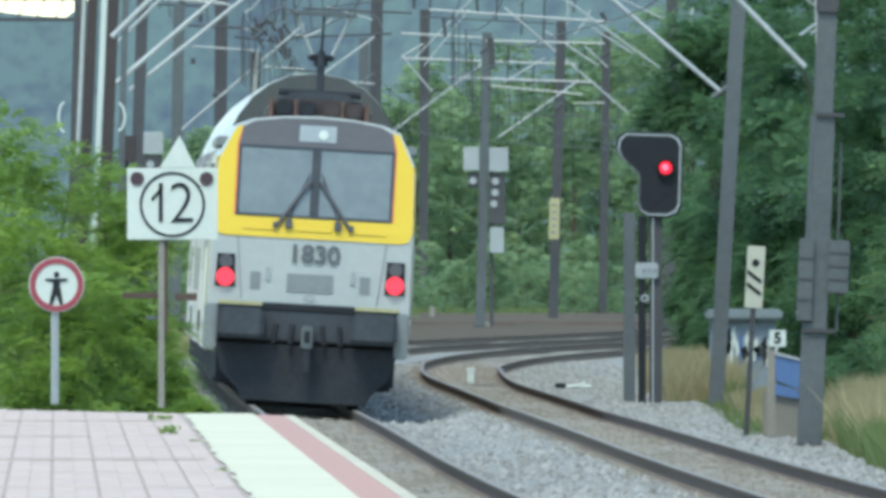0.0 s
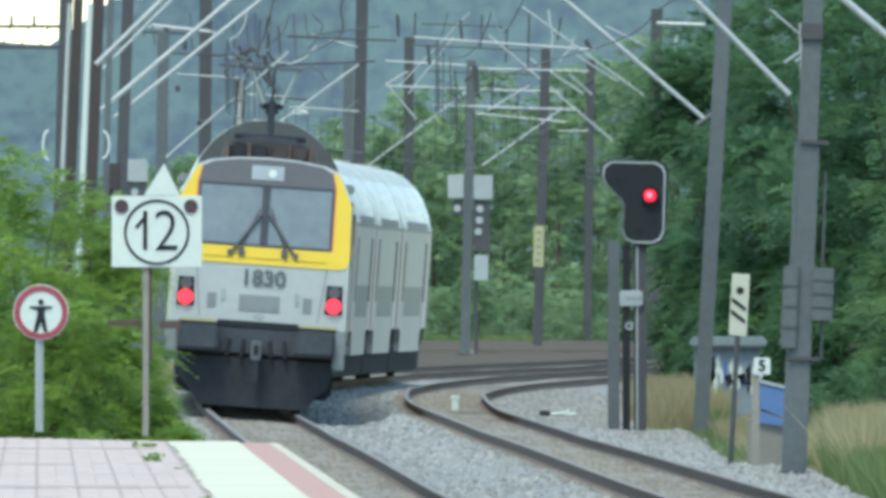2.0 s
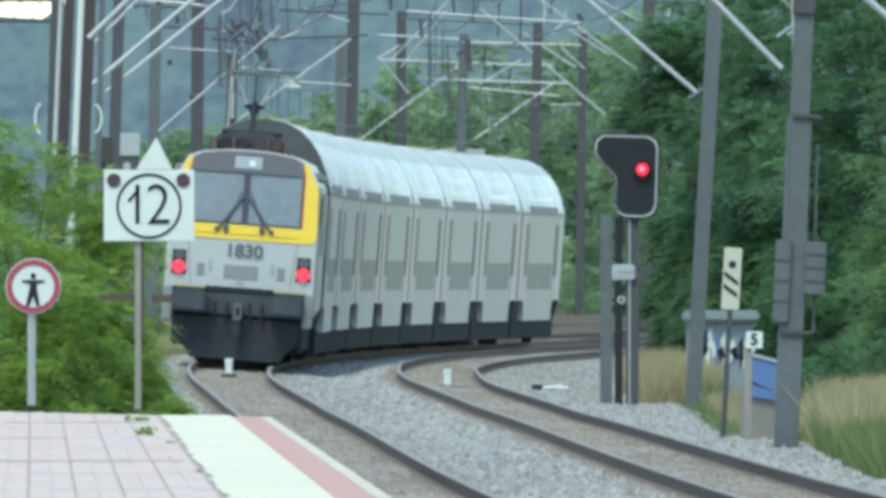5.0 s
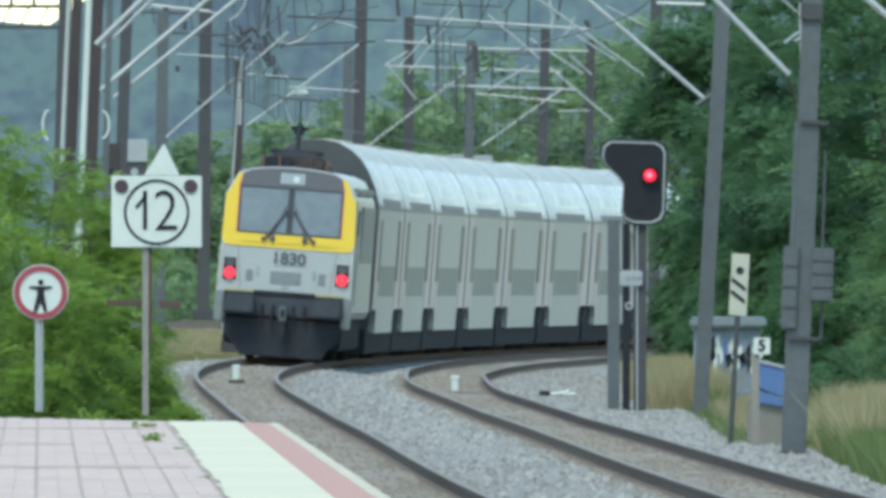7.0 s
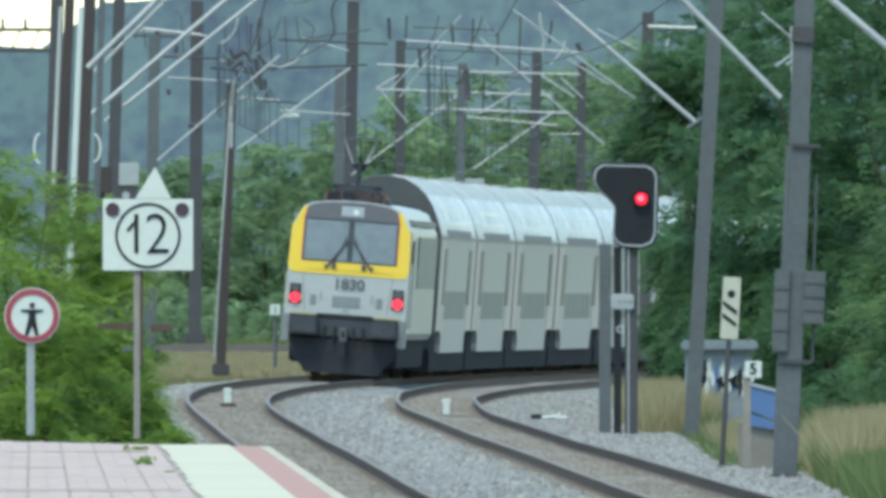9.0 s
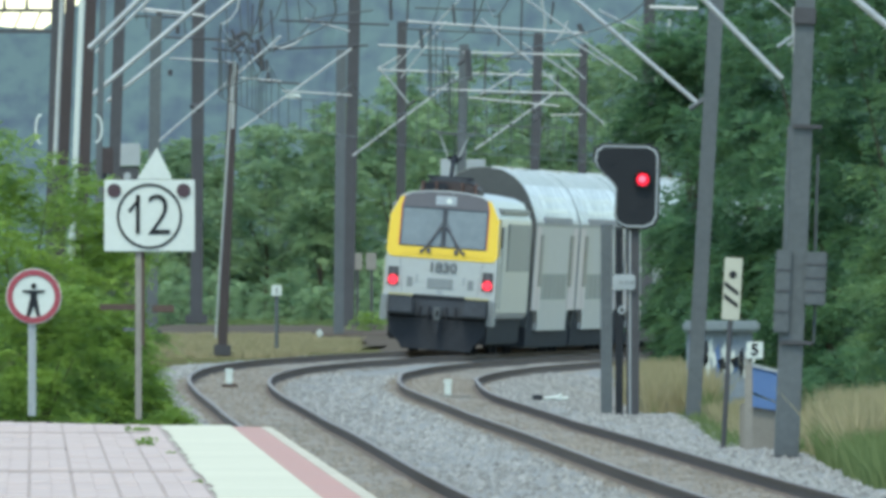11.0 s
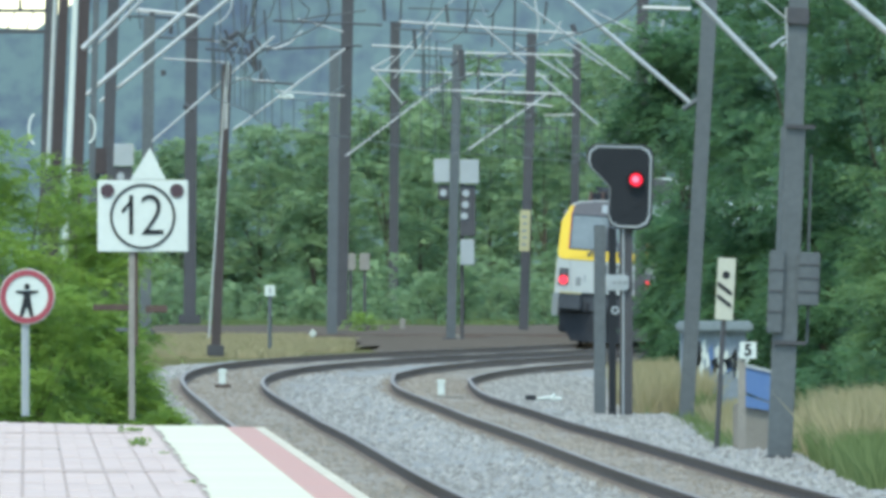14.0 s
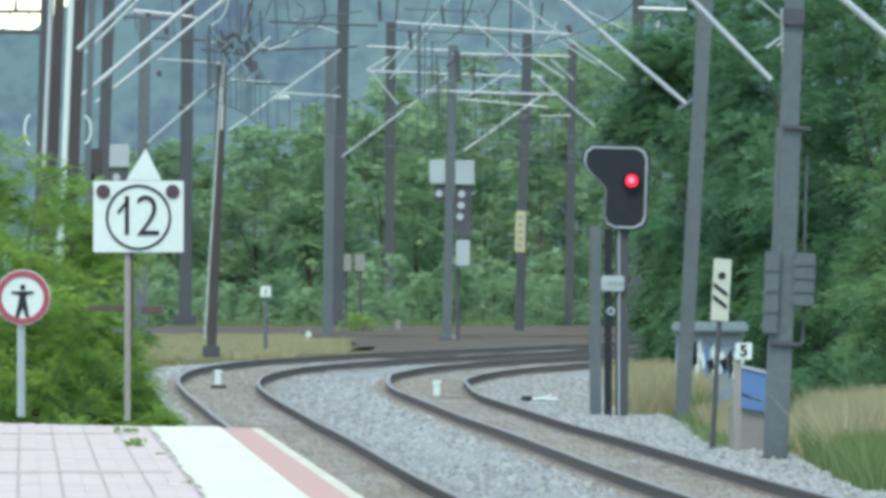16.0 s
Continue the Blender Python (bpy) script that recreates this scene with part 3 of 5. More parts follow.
    # roof gear and the raised current collector
    part("roof_fairing", loft([[(x * k, y, z) for x, z in mirrored(((0.80, 4.17), (0.78, 4.34), (0.66, 4.46), (0.35, 4.50), (0.0, 4.51)))] for y, k in ((1.6, 0.96), (1.9, 1.0), (4.6, 1.0))]), "brownsteel", lo)
    part("fairing_top", loft([[(x, y, z) for x, z in mirrored(((0.62, 4.49), (0.40, 4.60), (0.0, 4.62)))] for y in (1.7, 4.4)]), "beam", lo, "dark grey top of the roof gear")
    for x in (-0.5, -0.17, 0.2, 0.52):
        part("roof_equipment", boxed(x - 0.13, x + 0.13, 1.42, 1.62, 4.24, 4.46, 0.04), "brownsteel" if x > 0 else "under", lo)
    for x in (-0.7, -0.34, 0.34, 0.7):
        part("insulator", rodded((x, 1.5, 4.2), (x, 1.5, 4.5), 0.05, 0.035), "insul", lo)
    pg = part("pantograph", rodded((-0.6, 2.0, 4.60), (0.6, 2.0, 4.60), 0.05), "under", lo, "raised dark current collector")
    part("lower_arm", rodded((0, 2.0, 4.6), (0, 3.4, 5.2), 0.06), "under", pg)
    part("upper_arm", rodded((0, 3.4, 5.2), (0, 2.3, 5.75), 0.02), "galv", pg)
    for s in (-1, 1):
        part("fork", rodded((s * 0.15, 2.4, 5.17), (s * 0.42, 2.3, 5.80), 0.026, n=6), "bright", pg)
        for a, b in (((0.42, 5.80), (0.62, 5.83)), ((0.62, 5.83), (0.78, 5.76)), ((0.78, 5.76), (0.86, 5.62))):
            part("horn", rodded((s * a[0], 2.3, a[1]), (s * b[0], 2.3, b[1]), 0.017, n=6), "galv", pg)
    part("head", boxed(-0.48, 0.48, 2.2, 2.4, 5.74, 5.80, 0.01), "galv", pg)
    part("knuckle", boxed(-0.2, 0.2, 3.2, 3.5, 5.08, 5.18, 0.03), "under", pg)
    part("knuckle_foot", boxed(-0.11, 0.11, 3.2, 3.5, 5.0, 5.08, 0.02), "under", pg)
    return lo


COACH = 27.4


def make_coach():
    co = thing("double_deck_coach", "grey double-deck passenger coach with a silver curved roof", "railway coach", group="coaches of the train")
    L0, L1, W = 0.22, COACH - 0.22, 1.44
    B = 4.7                                    # length of the bogie opening at each end
    upper = ((W, 1.20), (W, 3.60), (W - 0.03, 3.67))
    part("body", loft([[(x, y, z) for x, z in list(upper) + [(-x, z) for x, z in reversed(upper)]] for y in (L0, L1)]), "coachgrey", co)
    skirt = [(L0 + B - 0.9, 1.20), (L0 + B - 0.2, 1.10), (L0 + B, 0.86), (L0 + B, 0.66), (L1 - B, 0.66), (L1 - B, 0.86), (L1 - B + 0.2, 1.10), (L1 - B + 0.9, 1.20)]
    bm = plate(skirt, -W + 0.004, W - 0.004)
    bmesh.ops.transform(bm, matrix=Matrix(((0, 1, 0, 0), (1, 0, 0, 0), (0, 0, 1, 0), (0, 0, 0, 1))), verts=bm.verts)
    bmesh.ops.recalc_face_normals(bm, faces=bm.faces)
    part("skirt", bm, "coachgrey", co, "low grey skirt between the bogies")
    roof = ((W - 0.03, 3.67), (1.33, 3.95), (1.17, 4.30), (0.98, 4.57))
    crown = ((0.98, 4.57), (0.74, 4.78), (0.42, 4.94), (0.0, 4.99))
    for s in (-1, 1):
        bm = bmesh.new()
        rows = [[bm.verts.new((s * x, y, z)) for x, z in roof] for y in (L0, L1)]
        for k in range(3):
            bm.faces.new((rows[0][k], rows[0][k + 1], rows[1][k + 1], rows[1][k])[::s])
        part("roof_slope", bm, "coachroof", co)
        part("gutter", boxed(s * (W - 0.01) - 0.025, s * (W - 0.01) + 0.03, 5.2, COACH - 5.2, 3.55, 3.74, 0.01), "gutter", co)
        part("rain_strip", boxed(s * W - 0.02, s * W + 0.016, L0, L1, 3.50, 3.54), "midgrey", co)
        # one band of lower windows, with thin posts between the panes, and the sloping upper windows
        for k in range(6):
            y0 = 5.9 + k * 2.6
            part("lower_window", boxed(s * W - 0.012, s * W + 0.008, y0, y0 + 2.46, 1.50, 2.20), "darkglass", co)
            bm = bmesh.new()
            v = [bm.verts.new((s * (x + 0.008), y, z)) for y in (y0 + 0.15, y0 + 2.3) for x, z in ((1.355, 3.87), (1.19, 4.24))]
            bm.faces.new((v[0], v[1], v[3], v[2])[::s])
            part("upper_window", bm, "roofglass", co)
        for y0, pil in ((L0 + 0.05, 3.1), (L1 - 3.45, -1.55)):
            d = part("door", boxed(s * W - 0.01, s * W + 0.008, y0, y0 + 3.4, 1.22, 3.48), "door", co, "pinkish grey end panel beside the sliding door")
            p = y0 + pil
            part("door_window", boxed(s * W - 0.01, s * W + 0.02, p, p + 1.85, 1.85, 3.26), "doorglass", d, "tall dark door window")
            part("door_leaf", boxed(s * W - 0.01, s * W + 0.016, p + 0.15, p + 1.7, 1.22, 1.84), "door", d)
            part("corner_line", boxed(s * W - 0.01, s * W + 0.014, y0 + (0.0 if pil > 0 else 3.15), y0 + (0.25 if pil > 0 else 3.4), 1.24, 3.46), "midgrey", d)
    part("roof_crown", loft([[(x, y, z) for x, z in mirrored(crown)] for y in (L0, L1)]), "rooftop", co)
    whole = [(1.34, 0.75), (W - 0.01, 1.2), (W - 0.004, 3.62), (1.324, 3.945), (1.164, 4.295), (0.974, 4.565), (0.735, 4.773), (0.417, 4.933), (0.0, 4.983)]
    for y in (L0 - 0.03, L1 - 0.12):
        part("end_wall", plate(mirrored(whole), y, y + 0.15), "coachend", co, "dark coach end wall")
    for y in (5.4, COACH - 5.5):
        part("roof_rib", loft([[(x * 1.004, yy, z * 1.0015 + 0.004) for x, z in mirrored(roof + crown[1:])] for yy in (y, y + 0.1)]), "coachroof", co)
    for y in (9.0, 17.6):
        part("roof_vent", boxed(-0.3, 0.3, y, y + 1.1, 4.95, 5.02, 0.02), "rooftop", co)
    part("gangway", boxed(-0.6, 0.6, -0.05, COACH + 0.05, 1.1, 3.2, 0.05), "under", co)
    part("underframe", boxed(-1.33, 1.33, 0.5, COACH - 0.5, 0.18, 0.74, 0.04), "under", co)
    for y in (0.35, COACH - B - 0.1):
        part("bogie_well", boxed(-1.31, 1.31, y, y + B - 0.25, 0.5, 1.21, 0.02), "under", co)
    bogie(co, 2.9, 2.5)
    bogie(co, COACH - 2.9, 2.5)
    return co


SPEED, START, LOCO = 33.44, 461.66, 21.6


def train_rows(ahead, length, aside=0.0):
    rows = []
    for k in range(33):
        t = k * 0.5
        y0 = START + SPEED * t + ahead
        a, b = on_line(y0, aside, 0), on_line(y0 + length, max(aside, 0.04), 0)
        yaw = -math.degrees(math.atan2(b.x - a.x, b.y - a.y))
        tip = math.degrees(math.atan2(b.z - a.z, length))
        rows.append((t, pose(a.x, a.y, a.z, tip, cant_at(y0), yaw)))
    return rows


locomotive = make_loco()
coaches = [make_coach()]
for k in range(7):
    coaches.append(copy_thing(coaches[0], Matrix.Identity(4)))
# ---- lineside things ----
def ground_under(x, y):
    return ground_z(x, y) - 0.15


def make_speed_sign():
    x, y = -2.972, 301
    s = thing("number_board", "white board with black 12 in a ring on a weathered post", "railway sign", pose(x, y, PLAT_Z))
    part("post", boxed(-0.06, 0.0, 0.0, 0.06, 0, 2.26, 0.005), "concrete", s)
    part("post_back", boxed(0.0, 0.03, 0.01, 0.07, 0.7, 1.75, 0.005), "rust", s)
    cx = 0.075
    b = part("board", plate([(cx - 0.43, 1.60), (cx + 0.43, 1.60), (cx + 0.43, 2.28), (cx - 0.43, 2.28)], -0.03, 0.0, 0.004), "white", s)
    part("peak", plate([(cx - 0.12, 2.285), (cx + 0.22, 2.285), (cx + 0.07, 2.59)], -0.028, -0.005, 0.003), "white", s)
    part("ring", ring(0.288, 0.312, -0.04, -0.028, cx, 1.935), "black", b)
    lettering("12", 0.56, cx - 0.01, -0.036, 1.93, "black", b, "number", -0.006, 0.92, 0.78)
    part("number_flag", plate([(cx - 0.205, 1.99), (cx - 0.185, 1.965), (cx - 0.09, 2.09), (cx - 0.09, 2.125)], -0.040, -0.030), "black", b)
    for sx in (-0.335, 0.325):
        part("reflector", disc(0.066, -0.045, -0.02, cx + sx, 2.18), "purple", b, "dark round reflector")
    part("bracket", boxed(-0.4, -0.06, 0.02, 0.06, 1.04, 1.10, 0.005), "rust", s)
    part("bracket", boxed(0.1, 0.31, 0.02, 0.06, 1.02, 1.09, 0.005), "rust", s)
    part("lower_bracket", boxed(-0.18, -0.06, 0.02, 0.06, 0.84, 0.875, 0.005), "galv", s)


def make_no_entry():
    x, y = -4.116, 309
    s = thing("prohibition_sign", "round white sign with red rim and pictogram on pole", "sign", pose(x, y, PLAT_Z))
    part("post", rodded((0, 0, 0), (0, 0, 1.4), 0.036, n=14), "lensgrey", s)
    part("post_strip", boxed(-0.042, -0.012, -0.045, -0.02, 0, 0.9), "lensgrey", s)
    c = 0.012
    pl = part("disc", disc(0.272, -0.06, -0.04, c, 1.165, 40), "white", s)
    part("rim", ring(0.206, 0.262, -0.07, -0.058, c, 1.165), "red", pl, "red rim")
    part("pictogram", plate([(c - 0.035, 1.15), (c - 0.075, 0.97), (c - 0.04, 0.97), (c, 1.07), (c + 0.03, 0.97), (c + 0.065, 0.97), (c + 0.035, 1.15), (c + 0.035, 1.19), (c + 0.11, 1.205), (c + 0.11, 1.225), (c - 0.11, 1.225), (c - 0.11, 1.205), (c - 0.035, 1.19)], -0.07, -0.058), "black", pl)
    part("pictogram_dot", disc(0.028, -0.07, -0.058, c, 1.265), "black", pl)


def make_signal():
    y = 586
    x = 3.181
    s = thing("railway_signal", "black railway signal with white rim showing a red light", "railway signal", pose(x, y, 0))
    X0 = x
    head = [(2.606, 4.209), (2.637, 4.387), (2.763, 4.481), (3.6, 4.46), (3.736, 4.387), (3.788, 4.261),
            (3.757, 3.163), (3.694, 3.027), (3.537, 2.953), (3.181, 2.964), (3.035, 3.037), (2.982, 3.194), (3.014, 3.686), (2.951, 3.78), (2.658, 4.073)]
    head = [(a - X0, b) for a, b in head][::-1]
    cx, cz = sum(a for a, b in head) / len(head), sum(b for a, b in head) / len(head)
    h = part("head", plate([(cx + (a - cx) * 1.07, cz + (b - cz) * 1.05) for a, b in head], -0.05, 0.25, 0.01), "black", s)
    bm = bmesh.new()
    n = len(head)
    o = [(cx + (a - cx) * 1.0, cz + (b - cz) * 1.0) for a, b in head]
    i = [(cx + (a - cx) * 0.945, cz + (b - cz) * 0.955) for a, b in head]
    vo, vi = [[bm.verts.new((a, yy, b)) for a, b in pts] for pts, yy in ((o, -0.065), (i, -0.065))]
    bo, bi = [[bm.verts.new((a, -0.045, b)) for a, b in pts] for pts in (o, i)]
    for k in range(n):
        j = (k + 1) % n
        bm.faces.new((vo[k], vo[j], vi[j], vi[k]))
        bm.faces.new((vo[k], bo[k], bo[j], vo[j]))
        bm.faces.new((vi[k], vi[j], bi[j], bi[k]))
    bmesh.ops.recalc_face_normals(bm, faces=bm.faces)
    part("white_rim", bm, "lensgrey", h)
    part("red_light", disc(0.115, -0.09, -0.05, 3.495 - X0, 3.843), "redlamp", h, "lit red signal light")
    part("light_core", disc(0.062, -0.1, -0.088, 3.485 - X0, 3.853, 20), "redcore", h, "bright centre of the red light")
    part("light_hood", ring(0.15, 0.165, -0.16, -0.05, 3.495 - X0, 3.843, 24), "black", h)
    for sx, pz in ((3.495, 3.424), (3.286, 3.267), (2.909, 4.209)):
        part("dark_light", disc(0.09, -0.065, -0.05, sx - X0, pz), "black", h)
    for a, b in ((2.715, 2.935), (3.19, 3.432)):
        part("post", boxed(a - X0, b - X0, 0.05, 0.25, -0.75, 3.006, 0.01), "galv" if a < X0 - 0.1 else "darksteel", s)
    part("cable_duct", boxed(2.985 - X0, 3.13 - X0, 0.0, 0.15, -0.75, 2.953, 0.01), "black", s)
    part("white_conduit", boxed(3.244 - X0, 3.275 - X0, 0.0, 0.04, -0.6, 2.953), "lensgrey", s)
    pl = part("plate", boxed(2.93 - X0, 3.359 - X0, -0.04, 0.0, 1.792, 2.085, 0.03), "lensgrey", s, "small pale plate")
    for k in (-0.12, -0.02, 0.08):
        part("plate_bar", boxed(k, k + 0.07, -0.05, -0.038, 1.907, 1.97), "midgrey", pl)
    part("ring_mark", ring(0.04, 0.075, -0.03, 0.0, 3.108 - X0, 1.426, 20), "lensgrey", s)


def mast(name, label, x, y, w, z1, material, lean=0.0, z0=None, depth=None, group="catenary masts"):
    """A catenary mast: two flanges and a web, slightly leaning, with a foot block."""
    z0 = ground_under(x, y) if z0 is None else z0
    h = z1 - z0
    d = depth or w * 0.9
    s = thing(name, label, "mast", pose(x, y, z0, 0, lean, 0), group)
    p = part("post", boxed(-w / 2, w / 2, -d / 2, -d / 2 + 0.03, 0, h, 0.004), material, s)
    part("flange", boxed(-w / 2, w / 2, d / 2 - 0.03, d / 2, 0, h, 0.004), material, s)
    part("web", boxed(-w * 0.12, w * 0.12, -d / 2 + 0.03, d / 2 - 0.03, 0, h), material, s)
    part("foot", boxed(-w * 0.9, w * 0.9, -d, d, -0.1, 0.22, 0.03), "darksteel", s)
    return s


def bar(s, name, a, b, r, material):
    """A round bar of a thing between two points of the world."""
    m = s.matrix_basis.inverted()
    if name == "arm":      # the long bracket arms reach on towards the wires
        b = Vector(a) + (Vector(b) - Vector(a)) * 1.45
    return part(name, rodded(m @ Vector(a), m @ Vector(b), r, n=8), material, s)


def knot(s, p, material="insul", r=0.06):
    m = s.matrix_basis.inverted()
    c = m @ Vector(p)
    return part("insulator", rodded(c - Vector((0.18, 0, 0.14)), c + Vector((0.18, 0, 0.14)), r, n=8), material, s)


def make_near_masts():
    # grey mast beside the outer track with clamped boxes
    s = mast("catenary_mast", "thick grey steel catenary mast with equipment boxes", 4.937, 471, 0.294, 7.5, "galv", 2.4)
    m = s.matrix_basis.inverted()
    for x0, x1, z0, z1, nm in ((4.76, 4.996, 1.233, 2.469, "equipment_box"), (5.206, 5.526, 1.662, 2.461, "equipment_box")):
        dx = s.location.x + 0.037 * ((z0 + z1) / 2 - s.location.z)
        b = part(nm, boxed(x0 - dx, x1 - dx, -0.28, 0.1, z0 - s.location.z, z1 - s.location.z, 0.02), "galv", s, "grey clamped box")
        for k in range(3):
            zz = z0 + (z1 - z0) * (k + 1) / 4 - s.location.z
            part("seam", boxed(x0 - dx + 0.01, x1 - dx - 0.01, -0.295, -0.27, zz, zz + 0.02), "darksteel", b)
    part("sleeve", boxed(-0.185, 0.185, -0.2, 0.2, 0, 4.319 - s.location.z, 0.01), "galv", s, "wider lower sleeve")
    part("collar", boxed(-0.17, 0.17, -0.2, 0.2, 5.833 - s.location.z, 6.086 - s.location.z, 0.02), "darksteel", s)
    bar(s, "conduit", (4.925, 469, 2.468), (4.992, 469, 4.269), 0.02, "galv")
    for z, x0, x1 in ((1.098, 4.845, 5.324), (4.319, 5.021, 5.45)):
        dx = s.location.x + 0.037 * (z - s.location.z)
        part("clamp", boxed(x0 - dx, x1 - dx, -0.26, 0.26, z - 0.03 - s.location.z, z + 0.03 - s.location.z, 0.005), "darksteel", s)
    bar(s, "conduit", (5.417, 471, 3.899), (5.374, 471, 2.461), 0.022, "galv")
    bar(s, "conduit", (5.374, 471, 1.662), (5.349, 471, 1.081), 0.022, "galv")
    bar(s, "rod", (5.055, 471, 6.086), (5.08, 471, 5.034), 0.03, "bright")
    knot(s, (4.996, 471, 5.623), "lensgrey", 0.025)
    knot(s, (5.156, 471, 5.64), "lensgrey", 0.025)
    bar(s, "arm", (4.887, 471, 5.018), (3.541, 471, 6.38), 0.042, "bright")
    bar(s, "tie", (5.097, 471, 5.875), (4.592, 471, 6.296), 0.015, "bright")
    # plain tapering mast
    s = mast("catenary_mast", "plain grey tapering steel catenary mast", 4.325, 575, 0.275, 7.6, "galv", 3.25)
    bar(s, "arm", (4.425, 575, 5.198), (1.961, 575, 7.303), 0.042, "bright")
    bar(s, "rod", (3.553, 575, 6.944), (4.425, 575, 6.913), 0.035, "bright")
    knot(s, (4.467, 575, 5.219), "galv", 0.05)
    bar(s, "head_beam", (4.45, 575, 7.62), (6.6, 575, 7.66), 0.06, "darksteel")
    # next mast towards the eye: only its arm reaches into view
    s = mast("catenary_mast", "grey steel catenary mast with a bright bracket arm", 7.006, 390, 0.3, 7.0, "galv")
    bar(s, "arm", (7.006, 390, 3.781), (4.777, 390, 5.661), 0.045, "bright")
    # pair of brown masts on the platform side
    s = mast("catenary_mast", "brown painted steel catenary mast with pale edges", -6.60, 520, 0.16, 8.0, "brownsteel", 2.3)
    # Pale bars draw the highlights along the mast's lit flange edges.
    bar(s, "lit_edge_bar", (-6.552, 519, 3.84), (-6.423, 519, 6.806), 0.035, "bright")
    bar(s, "lit_edge_bar", (-6.302, 519, 1.801), (-6.089, 519, 6.806), 0.05, "white")
    bar(s, "arm", (-5.999, 520, 5.812), (-5.051, 520, 6.741), 0.045, "bright")
    s2 = mast("catenary_mast", "brown painted steel catenary mast beside its twin", -6.33, 525, 0.20, 8.0, "brownsteel", 2.3)
    s3 = mast("catenary_mast", "grey painted steel catenary mast", -7.22, 560, 0.23, 8.0, "darksteel", 1.6)
    s4 = mast("catenary_mast", "greenish grey steel mast with a white cable loop", -6.868, 600, 0.118, 8.5, "galv", 1.5)
    for cx, cz, y in ((-6.793, 4.846, 600), (-7.30, 4.66, 560)):
        own = s4 if y == 600 else s3
        bm = bmesh.new()
        pts = [((0.12 if y == 600 else -0.10) * math.sin(a), 0, 0.26 * math.cos(a)) for a in [k * math.pi / 8 for k in range(9)]]
        for p, q in zip(pts, pts[1:]):
            rod(bm, p, q, 0.025, n=6)
        bmesh.ops.transform(bm, matrix=own.matrix_basis.inverted() @ pose(cx, y - 0.3, cz), verts=bm.verts)
        part("cable_loop", bm, "white", own, "white insulated cable loop")
    bar(s4, "arm", (-6.846, 600, 5.489), (-4.704, 600, 7.311), 0.045, "bright")
    bar(s4, "arm", (-6.793, 600, 6.293), (-5.882, 600, 7.204), 0.03, "bright")
    s5 = mast("catenary_mast", "dark steel catenary mast behind the bushes", -7.48, 680, 0.243, 9, "darksteel", 2.0)
    bar(s5, "arm", (-7.456, 680, 5.782), (-4.784, 680, 7.931), 0.04, "bright")
    bar(s5, "rod", (-6.666, 680, 7.774), (-5.391, 680, 7.628), 0.03, "bright")
    g = thing("gantry_beam", "dark lattice gantry beam with small insulators", "gantry", pose(-9.55, 700, 7.663))
    part("chord", boxed(-4.5, 0.75, -0.1, 0.1, 0.2, 0.28), "darksteel", g)
    part("chord", boxed(-4.5, 0.75, -0.1, 0.1, -0.26, -0.18), "darksteel", g)
    for k in range(12):
        part("lattice_bar", rodded((-4.4 + k * 0.42, 0, -0.2), (-4.2 + k * 0.42, 0, 0.24), 0.02, n=6), "darksteel", g)
    for k in range(6):
        part("insulator", rodded((-2.4 + k * 0.5, 0, 0.28), (-2.4 + k * 0.5, 0, 0.5), 0.04, 0.03, n=8), "darksteel", g)


